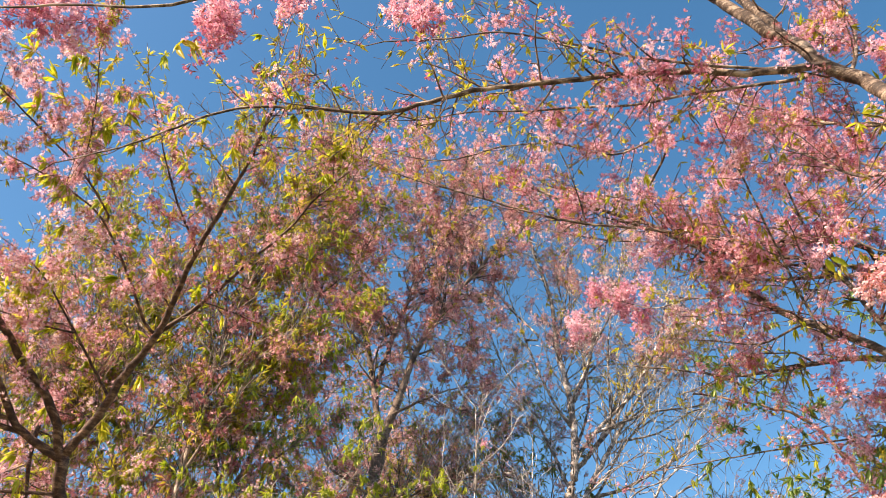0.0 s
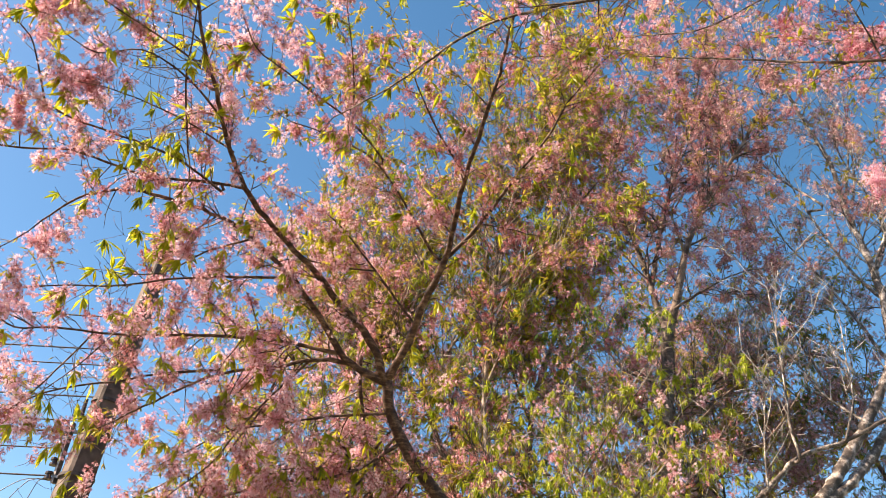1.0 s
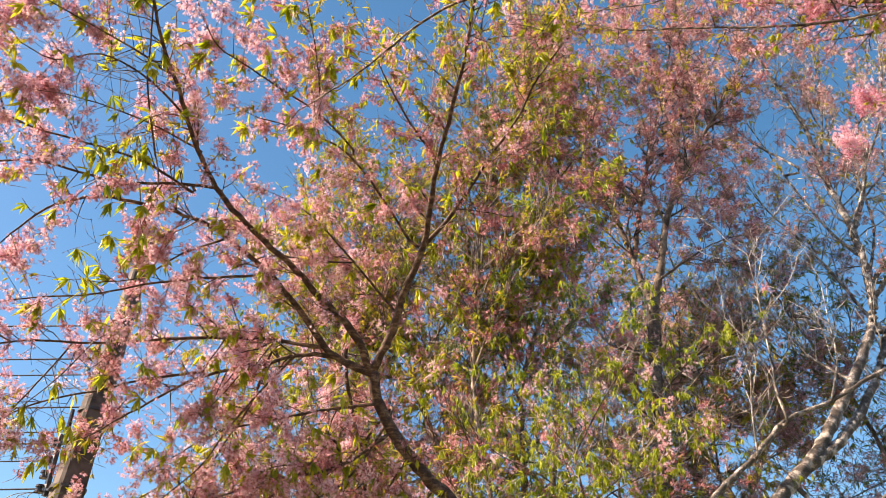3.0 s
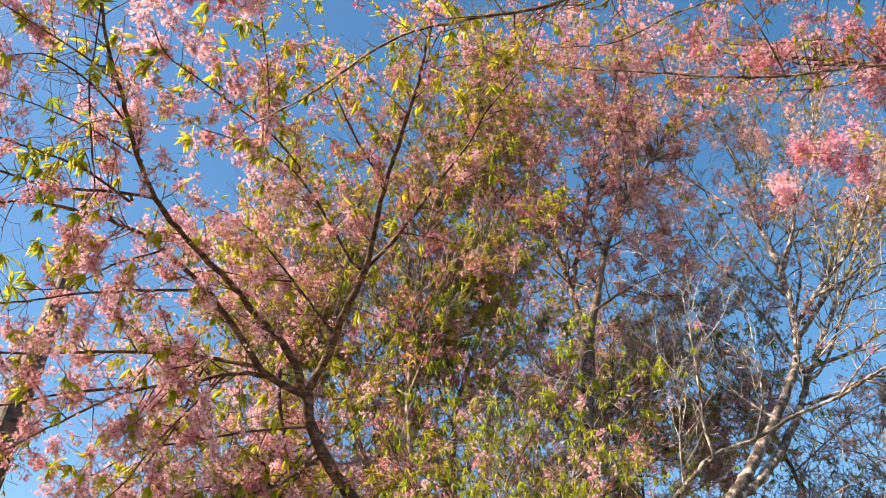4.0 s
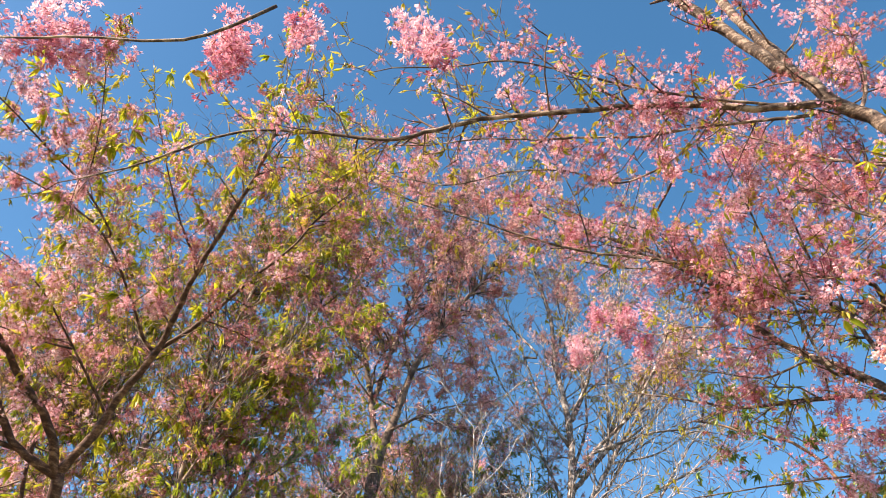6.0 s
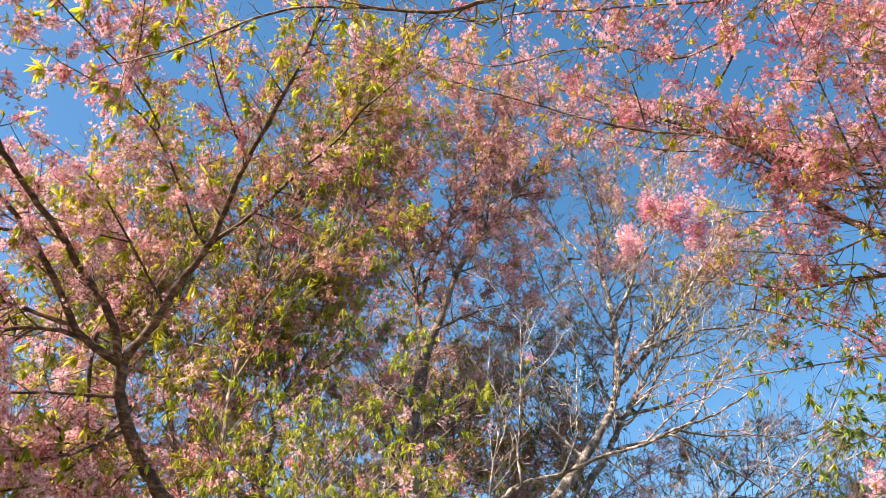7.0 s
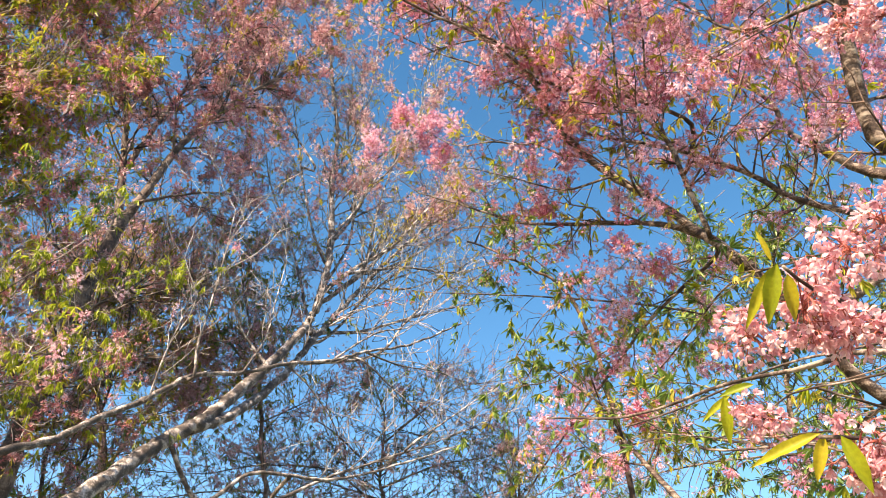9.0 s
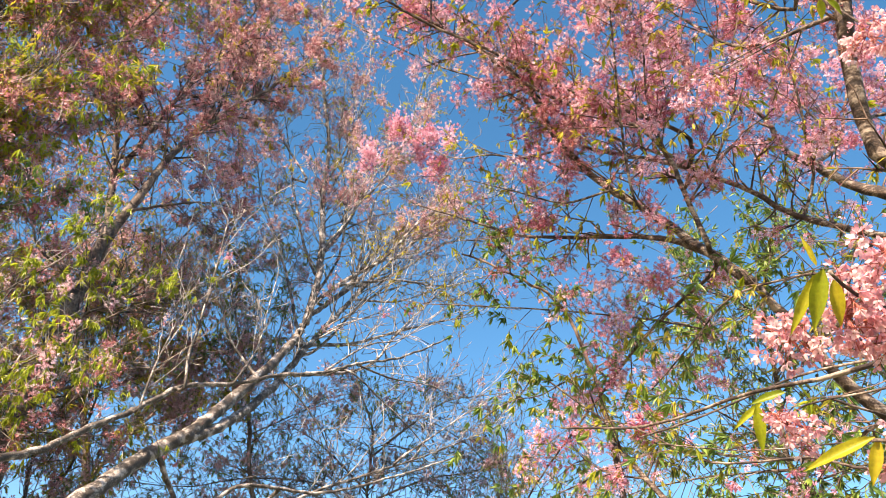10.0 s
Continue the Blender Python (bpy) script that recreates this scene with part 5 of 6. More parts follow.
bush = Tree("shrub", (6.6, 13.7, 0), "tall twiggy shrub with small dark leaves beside the bare tree", BARK_C, TWIG_C, 127)
bush.trunk([(6.6, 13.7, -0.05), (6.6, 13.7, 2.0), (6.5, 13.6, 4.2), (6.3, 13.5, 5.5), (6.2, 13.3, 6.5)], 0.08, 0.012, grow=True)
bush.limb([(6.5, 13.6, 4.4), (5.7, 13.4, 5.2), (4.9, 13.3, 5.7), (3.9, 13.1, 5.9)], 0.02, 0.006)
bush.limb([(6.35, 13.5, 5.2), (5.8, 13.3, 6.2), (5.0, 13.1, 6.6), (4.3, 12.9, 6.7)], 0.02, 0.006)
bush.limb([(6.5, 13.6, 4.2), (7.2, 13.4, 5.2), (7.7, 13.3, 6.2), (7.5, 13.1, 7.1)], 0.02, 0.006)
bush.limb([(6.5, 13.6, 4.0), (7.7, 13.4, 4.9), (8.6, 13.2, 5.8), (9.2, 13.0, 6.9)], 0.02, 0.006)
bush.grow(0.06, 1.3, 0.011, sub=6, up=0.2, node=0.1, seg=0.16, thick=0.05, tip=0.004)
bush.leaf(0.28, 3.4, 0.085, LEAF_G, slim=True, gaps=0.6)
bush.bloom(0.07, 1.6, 3, 0.07, PETAL_C, form="small", reach=0.05, calyx=0)

olive = Tree("young_tree", (0.2, 11.7, 0), "young tree with dull olive and brown withered leaves", BARK_C, TWIG_C, 97, "young trees")
olive.trunk([(0.2, 11.7, -0.05), (0.15, 11.7, 1.5), (-0.74, 11.8, 3.96), (-0.62, 11.77, 4.8), (-0.56, 11.73, 5.72), (-0.53, 11.7, 6.56)], 0.05, 0.008, grow=True)
olive.limb([(-0.56, 11.7, 5.71), (0.05, 11.66, 6.08), (0.72, 11.63, 6.44), (1.21, 11.6, 6.67)], 0.012, 0.004)
olive.limb([(-0.59, 11.7, 5.24), (0.09, 11.66, 5.35), (0.71, 11.63, 5.63), (1.24, 11.6, 5.83)], 0.012, 0.004)
olive.limb([(-0.56, 11.7, 5.71), (-0.89, 11.58, 6.23), (-1.09, 11.47, 6.75), (-1.47, 11.4, 6.8)], 0.012, 0.004)
olive.limb([(-0.62, 11.7, 4.93), (-1.18, 11.59, 5.13), (-1.71, 11.48, 5.49), (-2.03, 11.4, 5.85)], 0.012, 0.004)
olive.limb([(-0.52, 11.7, 6.21), (-0.04, 11.74, 7.02), (0.58, 11.77, 7.64), (1.04, 11.8, 8.23)], 0.012, 0.004)
olive.limb([(-0.52, 11.7, 6.38), (-0.61, 11.76, 7.34), (-0.38, 11.8, 8.11)], 0.012, 0.004)
olive.grow(0.07, 1.1, 0.007, sub=5, up=0.2, droop=0.2, node=0.08, seg=0.16, thick=0.05, tip=0.004)
olive.leaf(0.6, 3, 0.11, LEAF_O, slim=True, gaps=0.3)
olive.leaf(0.4, 3, 0.11, LEAF_G, slim=True, gaps=0.3, seed=8)
olive.bloom(0.4, 2, 3.2, 0.055, PETAL_C, form="small", reach=0.05, spread=0.08, gaps=0.4, calyx=0)

amber = Tree("young_tree", (-0.75, 11.6, 0), "young tree with olive leaves and orange-brown withered flowers", BARK_C, TWIG_C, 101, "young trees")
amber.trunk([(-0.75, 11.6, -0.05), (-0.8, 11.6, 1.5), (-0.77, 11.6, 3.6), (-1, 11.64, 4.21), (-1.08, 11.68, 4.9), (-1.14, 11.72, 5.56), (-1.29, 11.76, 6.26), (-1.62, 11.8, 7.06)], 0.05, 0.008, grow=True)
amber.limb([(-1.1, 11.8, 5.22), (-0.63, 11.88, 5.72), (-0.18, 11.95, 6.25), (0.22, 12, 6.52)], 0.012, 0.004)
amber.limb([(-1.26, 11.8, 6.12), (-0.89, 11.9, 6.76), (-0.43, 12, 7.38), (0.22, 12.1, 7.79)], 0.012, 0.004)
amber.limb([(-1.42, 11.8, 6.58), (-1.93, 11.8, 7.16), (-2.4, 11.8, 7.57)], 0.012, 0.004)
amber.limb([(-1.5, 11.8, 6.74), (-1.3, 11.94, 7.49), (-1.19, 12.07, 8.29), (-1.07, 12.2, 9.16)], 0.012, 0.004)
amber.grow(0.08, 1.2, 0.007, sub=5, up=0.2, droop=0.2, node=0.08, seg=0.16, thick=0.05, tip=0.004)
amber.leaf(0.3, 3, 0.10, LEAF_O, slim=True, gaps=0.3)
amber.leaf(0.12, 8, 0.095, LEAF_F, slim=True, gaps=0.25, seed=8, droop=2.0)
amber.leaf(0.35, 3, 0.09, LEAF_G, slim=True, gaps=0.4, seed=15)
amber.bloom(0.3, 2, 3.2, 0.055, PETAL_C, form="small", reach=0.05, spread=0.08, gaps=0.4, calyx=0)

lime = Tree("sapling", (-1.15, 9.5, 0), "sapling with yellow-green leaves and a few pink blossoms", BARK_C, TWIG_D, 113, "saplings")
lime.trunk([(-1.15, 9.5, -0.05), (-1.2, 9.45, 1.5), (-1.73, 9.4, 3.29), (-1.61, 9.36, 4.14), (-1.6, 9.32, 4.77), (-1.64, 9.3, 5.31)], 0.05, 0.008, grow=True)
lime.limb([(-1.61, 9.4, 4.4), (-2.03, 9.24, 4.81), (-2.43, 9.11, 5.1), (-2.88, 9, 5.13)], 0.012, 0.004)
lime.limb([(-1.6, 9.4, 4.66), (-1.03, 9.29, 5.06), (-0.56, 9.2, 5.21)], 0.012, 0.004)
lime.limb([(-1.61, 9.4, 4.79), (-2.09, 9.31, 5.54), (-2.51, 9.24, 6.06), (-2.85, 9.2, 6.43)], 0.012, 0.004)
lime.limb([(-1.6, 9.4, 4.28), (-1.02, 9.54, 4.36), (-0.43, 9.68, 4.45), (0.08, 9.8, 4.66)], 0.012, 0.004)
lime.limb([(-1.61, 9.4, 4.21), (-2.35, 9.25, 4.33), (-3.1, 9.1, 4.52), (-3.62, 9, 4.63)], 0.012, 0.004)
lime.limb([(-1.64, 9.3, 5.31), (-1.47, 9.36, 6.04), (-1.52, 9.4, 6.72)], 0.012, 0.004)
lime.grow(0.07, 0.9, 0.007, sub=4.5, up=0.2, droop=0.3, node=0.08, seg=0.16, thick=0.05, tip=0.004)
lime.leaf(0.17, 9, 0.095, LEAF_F, slim=True, droop=2.2, gaps=0.25, single=160)
lime.leaf(0.22, 3.0, 0.10, LEAF_O, slim=True, droop=1.2, gaps=0.3, seed=8)
lime.bloom(0.15, 2, 3.2, 0.05, PETAL_R, form="small", gaps=0.3, seed=9, calyx=0)

under = Tree("shrub", (-3.7, 10.8, 0), "leafy olive shrub with faded pink flowers behind the cherry", BARK_C, TWIG_C, 131, "undergrowth shrubs")
under.trunk([(-3.7, 10.8, -0.05), (-3.72, 10.8, 1.2), (-3.8, 10.7, 2.6), (-3.9, 10.6, 3.6), (-4.0, 10.6, 4.5)], 0.05, 0.008, grow=True)
under.limb([(-3.72, 10.8, 1.3), (-4.3, 10.7, 2.4), (-4.8, 10.6, 3.3), (-5.2, 10.5, 4.2)], 0.016, 0.005)
under.limb([(-3.72, 10.8, 1.3), (-3.2, 10.8, 2.4), (-2.8, 10.7, 3.3), (-2.5, 10.6, 4.2)], 0.016, 0.005)
under.limb([(-3.8, 10.7, 2.6), (-3.5, 10.6, 3.3), (-3.3, 10.5, 4.1)], 0.012, 0.005)
under.limb([(-4.3, 10.7, 2.4), (-5.2, 10.5, 3.0), (-5.9, 10.3, 3.8)], 0.012, 0.005)
under.grow(0.07, 0.9, 0.008, sub=4, up=0.2, droop=0.2, node=0.09, seg=0.16, thick=0.05, tip=0.004)
under.leaf(0.4, 4, 0.12, LEAF_O, gaps=0.3)
under.leaf(0.14, 7, 0.13, LEAF_F, slim=True, gaps=0.25, seed=6, droop=2.0)
under.bloom(0.22, 2.0, 3.2, 0.075, PETAL_A, form="small", reach=0.05, spread=0.08, gaps=0.3, calyx=0)

brush = Tree("shrub", (-1.3, 11.2, 0), "leafy olive and brown shrub under the tall cherry", BARK_C, TWIG_C, 137, "undergrowth shrubs")
brush.trunk([(-1.3, 11.2, -0.05), (-1.3, 11.2, 1.3), (-1.35, 11.2, 2.8), (-1.4, 11.2, 4.6)], 0.05, 0.008, grow=True)
brush.limb([(-1.3, 11.2, 1.4), (-1.9, 11.1, 2.6), (-2.2, 11.0, 3.6), (-2.4, 11.0, 4.5)], 0.016, 0.005)
brush.limb([(-1.3, 11.2, 1.4), (-0.8, 11.2, 2.6), (-0.5, 11.2, 3.6), (-0.3, 11.2, 4.3)], 0.016, 0.005)
brush.limb([(-1.35, 11.2, 2.8), (-1.7, 11.1, 3.5), (-1.8, 11.1, 4.3)], 0.012, 0.005)
brush.grow(0.07, 0.9, 0.008, sub=4, up=0.2, droop=0.2, node=0.09, seg=0.16, thick=0.05, tip=0.004)
brush.leaf(0.4, 4, 0.12, LEAF_O, gaps=0.3)
brush.leaf(0.25, 4, 0.12, LEAF_S, slim=True, gaps=0.25, seed=6, droop=1.6)
brush.bloom(0.2, 2.0, 3.2, 0.07, PETAL_C, form="small", reach=0.05, spread=0.08, gaps=0.3, calyx=0)

# ---- woods farther off ----
far = Tree("woodland_tree", (-2.3, 15.6, 0), "shaded woodland tree with dull brown-green foliage", BARK_C, TWIG_C, 107, "woodland trees")
far.trunk([(-2.3, 15.6, -0.05), (-2.3, 15.6, 1.5), (-4.24, 15.5, 4.08), (-4.01, 15.5, 6.05), (-3.64, 15.5, 8.31), (-3.46, 15.5, 11.01), (-2.99, 15.5, 12.76)], 0.16, 0.02, grow=True)
far.limb([(-3.83, 15.5, 7.14), (-4.91, 15.3, 8.47), (-5.68, 15.14, 9.91), (-6.42, 15, 11.2)], 0.04, 0.01)
far.limb([(-3.77, 15.5, 7.72), (-2.53, 15.5, 8.73), (-1.57, 15.5, 9.68), (-0.93, 15.5, 10.62)], 0.04, 0.01)
far.limb([(-3.96, 15.5, 6.59), (-2.41, 15.31, 7.08), (-1.06, 15.14, 7.46), (-0.01, 15, 7.65)], 0.04, 0.01)
far.limb([(-3.96, 15.5, 6.59), (-5.38, 15.3, 7.08), (-6.55, 15.13, 7.69), (-7.55, 15, 8.32)], 0.04, 0.01)
far.limb([(-3.58, 15.5, 9.07), (-4.16, 15.5, 10.6), (-4.58, 15.5, 12.09), (-4.78, 15.5, 13.33)], 0.04, 0.01)
far.limb([(-3.49, 15.5, 10.15), (-2.52, 15.5, 11.35), (-1.88, 15.5, 12.25)], 0.03, 0.01)
far.grow(0.13, 1.8, 0.014, sub=4, up=0.2, node=0.11, seg=0.16, thick=0.05, tip=0.004)
far.leaf(0.12, 3.4, 0.14, LEAF_G, gaps=0.4)
far.leaf(0.12, 3.4, 0.12, SPENT, gaps=0.4, seed=4)
far.leaf(0.2, 3.4, 0.12, PETAL_C, gaps=0.4, seed=6)

wood = Tree("woodland_tree", (0.0, 15.0, 0), "shaded woodland tree with dull olive and brown foliage", BARK_C, TWIG_C, 109, "woodland trees")
wood.trunk([(0.0, 15.0, -0.05), (0.0, 15.0, 1.5), (-0.13, 15, 3.37), (-0.36, 15, 4.55), (-0.65, 15, 6.03), (-1.22, 15, 7.54), (-1.52, 15, 9.05)], 0.16, 0.02, grow=True)
wood.limb([(-0.54, 15, 5.4), (-0.02, 15, 6.33), (0.53, 15, 7.25), (0.74, 15, 8.19)], 0.04, 0.01)
wood.limb([(-0.93, 15, 6.77), (-0.48, 15, 7.92), (-0.21, 15, 8.91), (-0.12, 15, 9.94)], 0.04, 0.01)
wood.limb([(-1.13, 15, 7.35), (-1.96, 15, 8.25), (-2.6, 15, 9.24)], 0.04, 0.01)
wood.limb([(-0.69, 15, 5.84), (-1.57, 15, 6.26), (-2.36, 15, 6.7)], 0.04, 0.01)
wood.grow(0.14, 1.9, 0.014, sub=4, up=0.2, node=0.11, seg=0.16, thick=0.05, tip=0.004)
wood.leaf(0.14, 3.0, 0.13, LEAF_G, gaps=0.4)
wood.leaf(0.12, 3.0, 0.11, SPENT, gaps=0.4, seed=4)
wood.leaf(0.15, 3.0, 0.12, LEAF_O, gaps=0.4, seed=6)

thicket = Tree("shrub", (0.6, 11.5, 0), "twiggy shrub with sparse dull leaves and faded blossom", BARK_C, TWIG_C, 89)
thicket.trunk([(0.6, 11.5, -0.05), (0.6, 11.5, 2.0), (1.57, 11.5, 3.96), (1.46, 11.5, 5.09), (1.25, 11.5, 6.18), (0.86, 11.5, 7.34), (0.59, 11.5, 8.45)], 0.07, 0.008, grow=True)
thicket.limb([(1.25, 11.5, 6.18), (1.58, 11.54, 6.97), (1.65, 11.57, 7.77), (1.72, 11.6, 8.64)], 0.012, 0.005)
thicket.limb([(1.28, 11.5, 6.02), (0.68, 11.46, 6.55), (0.25, 11.43, 7.15), (-0.08, 11.4, 7.61)], 0.012, 0.005)
thicket.limb([(1.41, 11.5, 5.39), (2.08, 11.63, 5.88), (2.57, 11.72, 6.17), (3.1, 11.8, 6.39)], 0.012, 0.005)
thicket.grow(0.08, 1.1, 0.007, sub=4, up=0.3, node=0.09, seg=0.16, thick=0.05, tip=0.004)
thicket.leaf(0.4, 3.6, 0.11, LEAF_G, slim=True, gaps=0.6)
thicket.bloom(0.22, 1.8, 3, 0.055, PETAL_C, form="small", reach=0.05, calyx=0)


# ---- the spray of blossom close to the eye ----
def petal_flower(seed):
    """One cherry flower about 1 across: five notched, cupped petals, a calyx tube and stamens; it faces +z."""
    g = random.Random(seed)
    v, petals, red = [], [], []
    for i in range(5):
        a = 2 * math.pi * i / 5 + g.uniform(-0.12, 0.12)
        lift = g.uniform(0.45, 0.95)
        ca, sa = math.cos(a), math.sin(a)
        b = len(v)
        for r, w, z in ((0.06, 0.05, 0.0), (0.24, 0.17, 0.10), (0.42, 0.21, 0.26), (0.53, 0.11, 0.40)):
            for s in (-1, 0, 1):
                rr = r - (0.04 if (s == 0 and r > 0.5) else 0)
                zz = z * lift * 2 + (0.035 if s else 0) + g.uniform(-0.015, 0.015)
                v.append((ca * rr - sa * s * w, sa * rr + ca * s * w, zz))
        for k in range(3):
            for s in range(2):
                petals.append((b + 3 * k + s, b + 3 * k + s + 1, b + 3 * k + s + 4, b + 3 * k + s + 3))
    b = len(v)
    for z, r in ((0.03, 0.085), (-0.12, 0.075), (-0.32, 0.04)):
        for i in range(5):
            a = 2 * math.pi * i / 5
            v.append((math.cos(a) * r, math.sin(a) * r, z))
    for k in range(2):
        for i in range(5):
            j = (i + 1) % 5
            red.append((b + 5 * k + i, b + 5 * k + j, b + 5 * k + 5 + j, b + 5 * k + 5 + i))
    return raw_mesh("flower", np.array(v), [(np.array(petals), PETAL_N), (np.array(red), CALYX)], True)


def blade(length, width, curl):
    """A broad cherry leaf along +z, folded on its midrib, with a toothed, curling edge."""
    v, f = [], []
    n = 9
    for k in range(n + 1):
        t = k / n
        w = width * (math.sin(math.pi * min(1, t * 1.02) ** 0.8) ** 0.85 if 0 < t < 1 else 0.02)
        x = curl * length * t * t
        for s in (-1, -0.5, 0, 0.5, 1):
            tooth = 0.05 * width * (k % 2) if abs(s) == 1 else 0
            v.append((x + abs(s) * w * 0.35 + (0.012 * length * math.sin(t * 14) if abs(s) == 1 else 0), s * (w - tooth) * 0.5, t * length))
    for k in range(n):
        for s in range(4):
            f.append((5 * k + s, 5 * k + s + 1, 5 * k + s + 6, 5 * k + s + 5))
    return raw_mesh("leaf", np.array(v), [(np.array(f), LEAF_N)], True)


def near_spray():
    rng = random.Random(5)
    flowers = [petal_flower(k) for k in range(4)]
    base = Vector(pink.base)
    clusters = [
        ((0.809, 1.874, 2.237), 0.085, 97), ((0.777, 1.951, 2.227), 0.055, 50), ((0.855, 1.843, 2.204), 0.065, 63), ((0.862, 1.812, 2.317), 0.055, 50),
        ((0.898, 1.772, 2.345), 0.065, 58), ((0.947, 2.154, 2.192), 0.05, 55), ((0.773, 1.813, 2.003), 0.045, 37), ((0.793, 1.804, 1.967), 0.055, 42),
        ((1.148, 1.886, 3.013), 0.08, 63), ((1.197, 1.831, 2.997), 0.09, 67),
    ]
    for centre, reach, count in clusters:
        c = Vector(centre)
        stalks, places = [], []
        for _ in range(int(count * 0.3)):
            # a short spur, and a handful of flowers on thin stalks at its end
            u = c + Vector((rng.gauss(0, 1), rng.gauss(0, 1), rng.gauss(-0.1, 0.9))).normalized() * reach * rng.uniform(0.25, 0.85)
            stalks.append((np.array([c - base, (c + u) / 2 - base + Vector((0, 0, 0.004)), u - base]), np.array([0.0013, 0.0012, 0.001])))
            for _ in range(rng.randint(4, 7)):
                d = ((u - c).normalized() * 0.6 + Vector((rng.gauss(0, 1), rng.gauss(0, 1), rng.gauss(-0.3, 0.8)))).normalized()
                p = u + d * rng.uniform(0.014, 0.028)
                face = (d + Vector((rng.gauss(0, 0.4), rng.gauss(0, 0.4), rng.gauss(-0.6, 0.4)))).normalized()
                size = rng.uniform(0.011, 0.0165)
                end = p - face * size * 0.3
                mid = (u + end) / 2 + Vector((0, 0, 0.002))
                stalks.append((np.array([u - base, mid - base, end - base]), np.array([0.0008, 0.0006, 0.0008])))
                places.append((p, face, size))
        v, q = tubes(stalks, 4)
        holder = part("blossom_spur", raw_mesh("blossom_spur", v, [(q, CALYX)], True), pink.root, "thin red-stalked spur")
        for p, face, size in places:
            ob = part("flower", rng.choice(flowers), holder)
            m = face.to_track_quat("Z", "Y").to_matrix().to_4x4() @ Matrix.Rotation(rng.uniform(0, 6.28), 4, "Z") @ Matrix.Scale(size, 4)
            m.translation = p - base
            ob.matrix_local = m
    leaves = [
        ((0.725, 1.829, 2.265), (0.712, 1.895, 2.197), 0.030), ((0.72, 1.82, 2.262), (0.727, 1.866, 2.193), 0.040), ((0.739, 1.824, 2.252), (0.758, 1.846, 2.195), 0.032),
        ((0.727, 1.835, 2.276), (0.703, 1.826, 2.316), 0.014), ((0.915, 2.166, 2.231), (0.883, 2.214, 2.195), 0.022), ((0.901, 2.166, 2.226), (0.917, 2.19, 2.149), 0.034),
        ((0.948, 2.139, 2.247), (0.906, 2.185, 2.237), 0.026), ((0.714, 1.811, 2.015), (0.662, 1.88, 1.99), 0.026), ((0.717, 1.81, 2.013), (0.716, 1.834, 1.964), 0.026),
        ((0.722, 1.79, 2.007), (0.749, 1.787, 1.944), 0.032), ((-1.09, 2.2, 4.65), (-1.05, 2.2, 4.56), 0.05), ((-1.08, 2.2, 4.68), (-0.99, 2.2, 4.62), 0.05), ((-1.02, 2.2, 4.69), (-0.97, 2.21, 4.56), 0.045),
        ((-1.03, 2.2, 4.68), (-1.0, 2.22, 4.55), 0.045), ((-1.07, 2.2, 4.69), (-1.11, 2.2, 4.61), 0.04),
        ((1.049, 1.894, 3.093), (1.071, 1.917, 3.063), 0.03), ((1.058, 1.887, 3.09), (1.096, 1.885, 3.06), 0.028),
    ]
    for a, b, width in leaves:
        a, b = Vector(a), Vector(b)
        z = (b - a).normalized()
        length = (b - a).length
        # the upper face looks at the sky and out of the spray
        x = Vector((-0.55, -0.6, 0.1))
        x = (x - z * x.dot(z)).normalized()
        ob = part("leaf", blade(length * 1.05, width * 0.62, -0.12), pink.root, "large yellow-green cherry leaf")
        m = Matrix((x, z.cross(x), z)).transposed().to_4x4()
        m.translation = a - base
        ob.matrix_local = m


pink.limb([(1.06, 1.88, 2.22), (1.12, 2.06, 2.31), (1.15, 2.23, 2.35), (1.16, 2.42, 2.4), (1.16, 2.59, 2.42), (1.13, 2.79, 2.44), (1.04, 3.05, 2.51)], 0.006, 0.003)
pink.limb([(1.02, 1.83, 2.24), (0.9, 1.84, 2.24), (0.8, 1.84, 2.25), (0.73, 1.82, 2.26)], 0.004, 0.0025)
pink.limb([(0.88, 1.8, 2.02), (0.79, 1.81, 2.02), (0.71, 1.81, 2.01)], 0.004, 0.0025)
pink.limb([(1.49, 2.2, 2.48), (1.44, 2.38, 2.51), (1.43, 2.55, 2.54), (1.25, 2.73, 2.46), (1.2, 2.9, 2.46)], 0.005, 0.0025)
pink.limb([(1.6, 2.3, 2.48), (1.58, 2.48, 2.5), (1.57, 2.65, 2.53), (1.56, 2.83, 2.49), (1.6, 3.0, 2.52)], 0.004, 0.002)
pink.limb([(1.96, 2.6, 2.5), (1.91, 2.87, 2.55), (1.79, 3.13, 2.59), (1.66, 3.4, 2.68)], 0.004, 0.002)
pink.limb([(1.36, 1.85, 2.98), (1.28, 1.89, 3.1), (1.23, 1.94, 3.16), (1.19, 1.96, 3.23)], 0.005, 0.003)
pink.limb([(3.43, 3.11, 3.71), (2.9, 2.75, 3.3), (2.2, 2.4, 2.9), (1.6, 2.1, 2.6), (1.3, 1.95, 2.45)], 0.014, 0.006)
pink.limb([(2.2, 2.4, 2.9), (1.7, 1.9, 2.4), (1.3, 1.78, 2.1)], 0.008, 0.004)
pink.limb([(2.69, 2.81, 4.2), (2.2, 2.3, 3.6), (1.7, 1.95, 3.2), (1.4, 1.85, 3.02)], 0.009, 0.005)
near_spray()


# ---- utility pole and its cables ----
def bm_part(name, bm, mat, parent, label=""):
    me = bpy.data.meshes.new(name)
    bm.to_mesh(me)
    bm.free()
    me.materials.append(mat)
    return part(name, me, parent, label)


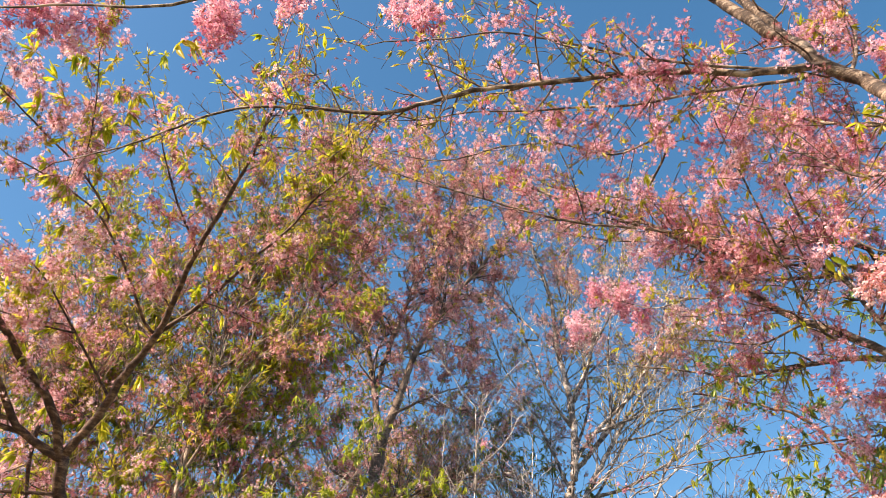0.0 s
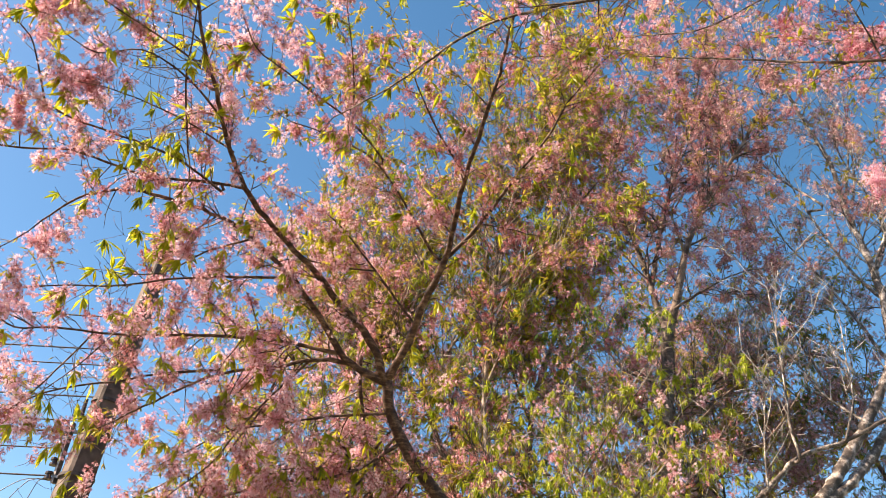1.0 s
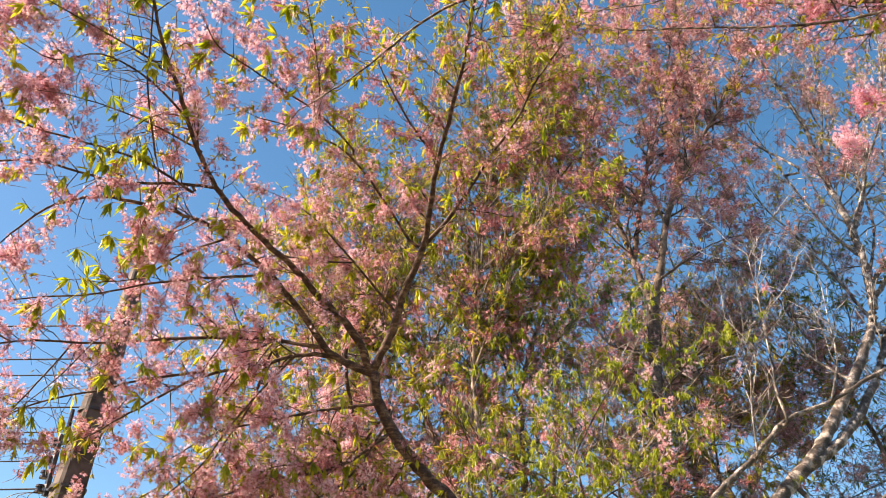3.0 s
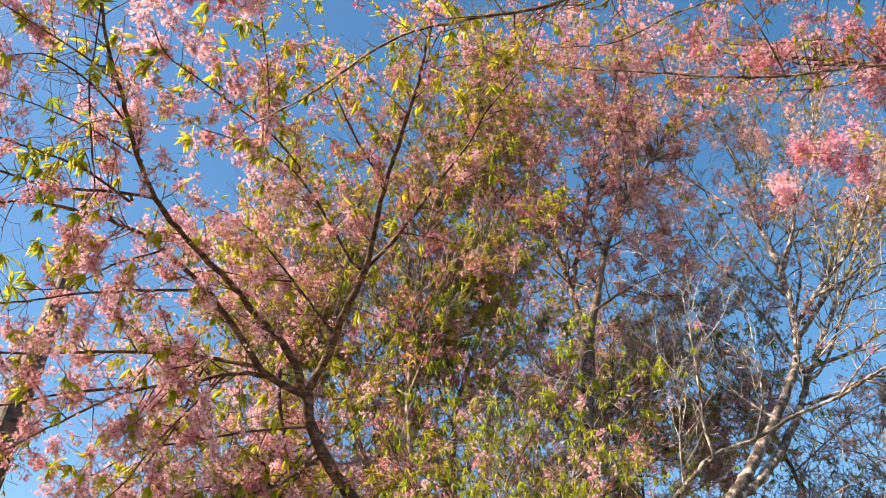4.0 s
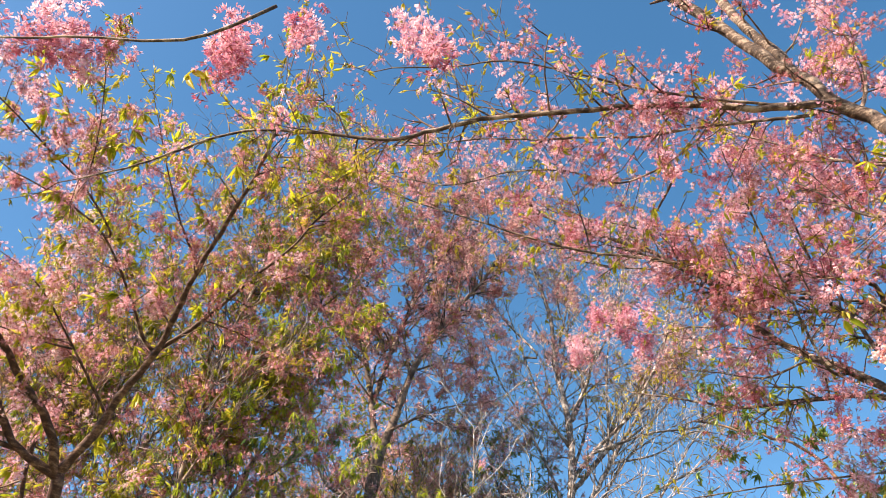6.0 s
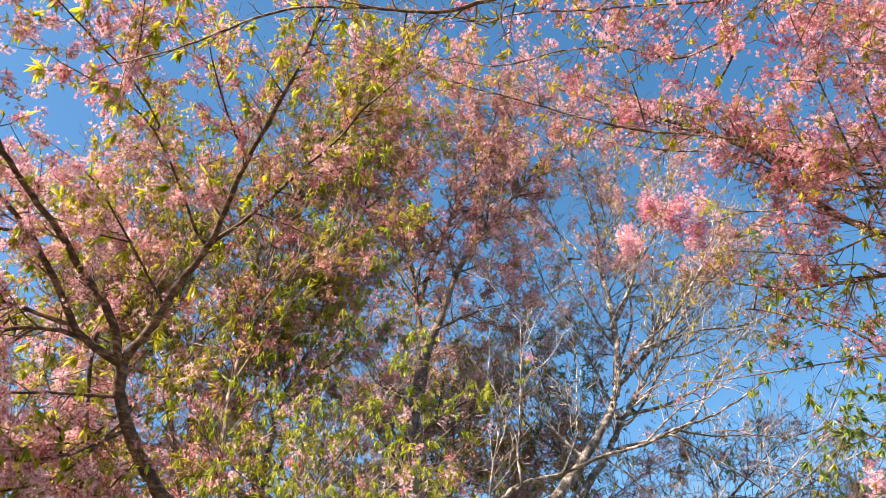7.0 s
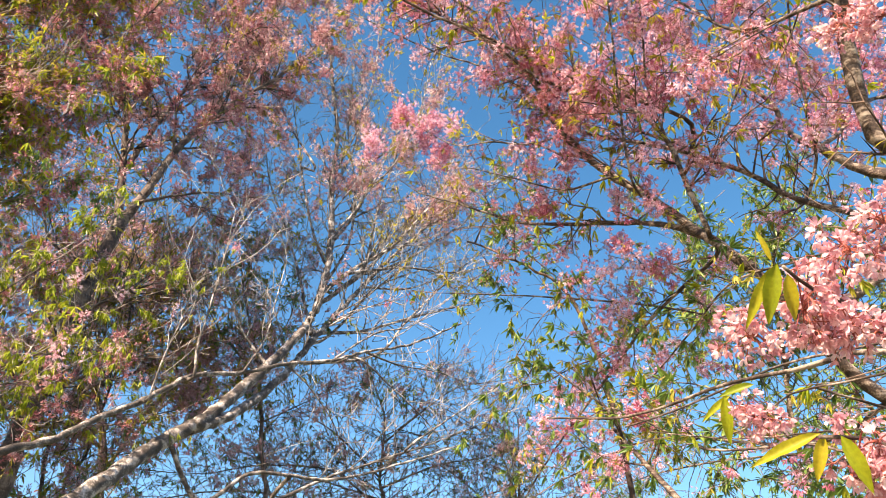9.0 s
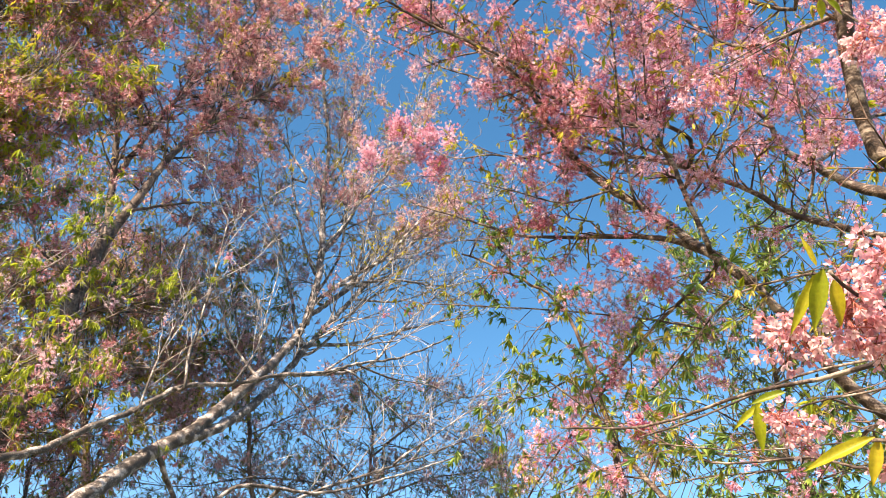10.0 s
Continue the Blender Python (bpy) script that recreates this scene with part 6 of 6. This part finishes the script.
def utility_pole():
    foot = Vector((-6.45, 5.79, 0))
    lean = Vector((0.042, 0.045, 1))
    root = new("utility_pole")
    root.location = foot
    tagged(root, "weathered brown-grey utility pole with a rack of dark insulators", "utility pole")
    bm = bmesh.new()
    rings = []
    for z, w in ((-0.3, 0.36), (2.0, 0.35), (4.0, 0.32), (5.6, 0.24), (7.0, 0.17), (7.2, 0.165)):
        c = lean * z
        ring = []
        for i in range(8):
            # a square shaft with chamfered edges
            a = math.radians(-25 + 90 * (i // 2) + (38 if i % 2 else -38))
            r = w / 2 * 1.08
            ring.append(bm.verts.new((c.x + math.cos(a) * r, c.y + math.sin(a) * r, z)))
        rings.append(ring)
    for a, b in zip(rings, rings[1:]):
        for i in range(8):
            bm.faces.new((a[i], a[(i + 1) % 8], b[(i + 1) % 8], b[i]))
    bm.faces.new(rings[-1])
    bm.faces.new(rings[0][::-1])
    bm_part("shaft", bm, CONCRETE, root)
    side = Vector((-0.905, -0.425, 0))
    # steel bands
    for z in (4.15, 4.62, 4.95):
        bm = bmesh.new()
        c = lean * z
        bmesh.ops.create_cone(bm, cap_ends=True, segments=16, radius1=0.175 - (z - 4) * 0.03, radius2=0.175 - (z - 4) * 0.03, depth=0.03, matrix=Matrix.Translation(c))
        bm_part("band", bm, WIRE, root)
    # the rack: an upright flat bar with spool insulators
    bm = bmesh.new()
    c = lean * 4.4 + side * 0.22
    bmesh.ops.create_cube(bm, size=1, matrix=Matrix.Translation(c) @ Matrix.Diagonal((0.03, 0.05, 0.62, 1)))
    for z in (4.15, 4.62):
        m = Matrix.Translation(lean * z + side * 0.16) @ side.to_track_quat("X", "Z").to_matrix().to_4x4() @ Matrix.Diagonal((0.14, 0.04, 0.025, 1))
        bmesh.ops.create_cube(bm, size=1, matrix=m)
    bm_part("rack", bm, STEEL, root)
    for z in (4.16, 4.30, 4.44, 4.62):
        bm = bmesh.new()
        for dz, r, h in ((-0.026, 0.042, 0.022), (0, 0.026, 0.05), (0.026, 0.042, 0.022)):
            bmesh.ops.create_cone(bm, cap_ends=True, segments=14, radius1=r, radius2=r * 0.94, depth=h, matrix=Matrix.Translation(lean * z + side * 0.27 + Vector((0, 0, dz))))
        bm_part("insulator", bm, PORCELAIN, root)
    # small pin bracket above the rack
    bm = bmesh.new()
    bmesh.ops.create_cone(bm, cap_ends=True, segments=8, radius1=0.025, radius2=0.018, depth=0.24, matrix=Matrix.Translation(lean * 4.86 + side * 0.2))
    bm_part("bracket", bm, PORCELAIN, root)
    # loose tie wires that hang below the rack
    for k, (drop, away) in enumerate(((0.55, 0.34), (0.75, 0.16), (0.4, 0.48))):
        a = lean * 4.12 + side * 0.27
        pts = np.array([a, a + side * away * 0.5 + Vector((0, 0, -0.02)), a + side * away + Vector((0, 0, -drop * 0.6)), a + side * (away * 0.8) + Vector((0, 0, -drop))])
        p = spline(pts, 0.06)
        v, q = tubes([(p, np.full(len(p), 0.004))], 5)
        part("tie_wire", raw_mesh("tie_wire", v, [(q, WIRE)], True), root)
    return foot, lean, side


def cables():
    foot, lean, side = utility_pole()
    for z, r, off in ((5.98, 0.008, 0.1), (5.57, 0.008, 0.12), (5.38, 0.007, 0.13), (5.01, 0.008, 0.15), (4.74, 0.007, 0.2), (4.62, 0.009, 0.27), (4.44, 0.007, 0.27), (4.16, 0.008, 0.27)):
        a = foot + lean * z + side * off
        n = 14
        pts = np.array([[*(a + side * (26 * k / n) + Vector((0, 0, -0.5 * (1 - (1 - 2 * k / n) ** 2) * 0.25)))] for k in range(n + 1)])
        v, q = tubes([(pts, np.full(n + 1, r))], 6)
        ob = new("cable", raw_mesh("cable", v, [(q, WIRE)], True))
        tagged(ob, "thin black overhead cable tied to the utility pole", "cable", "overhead cables")


cables()
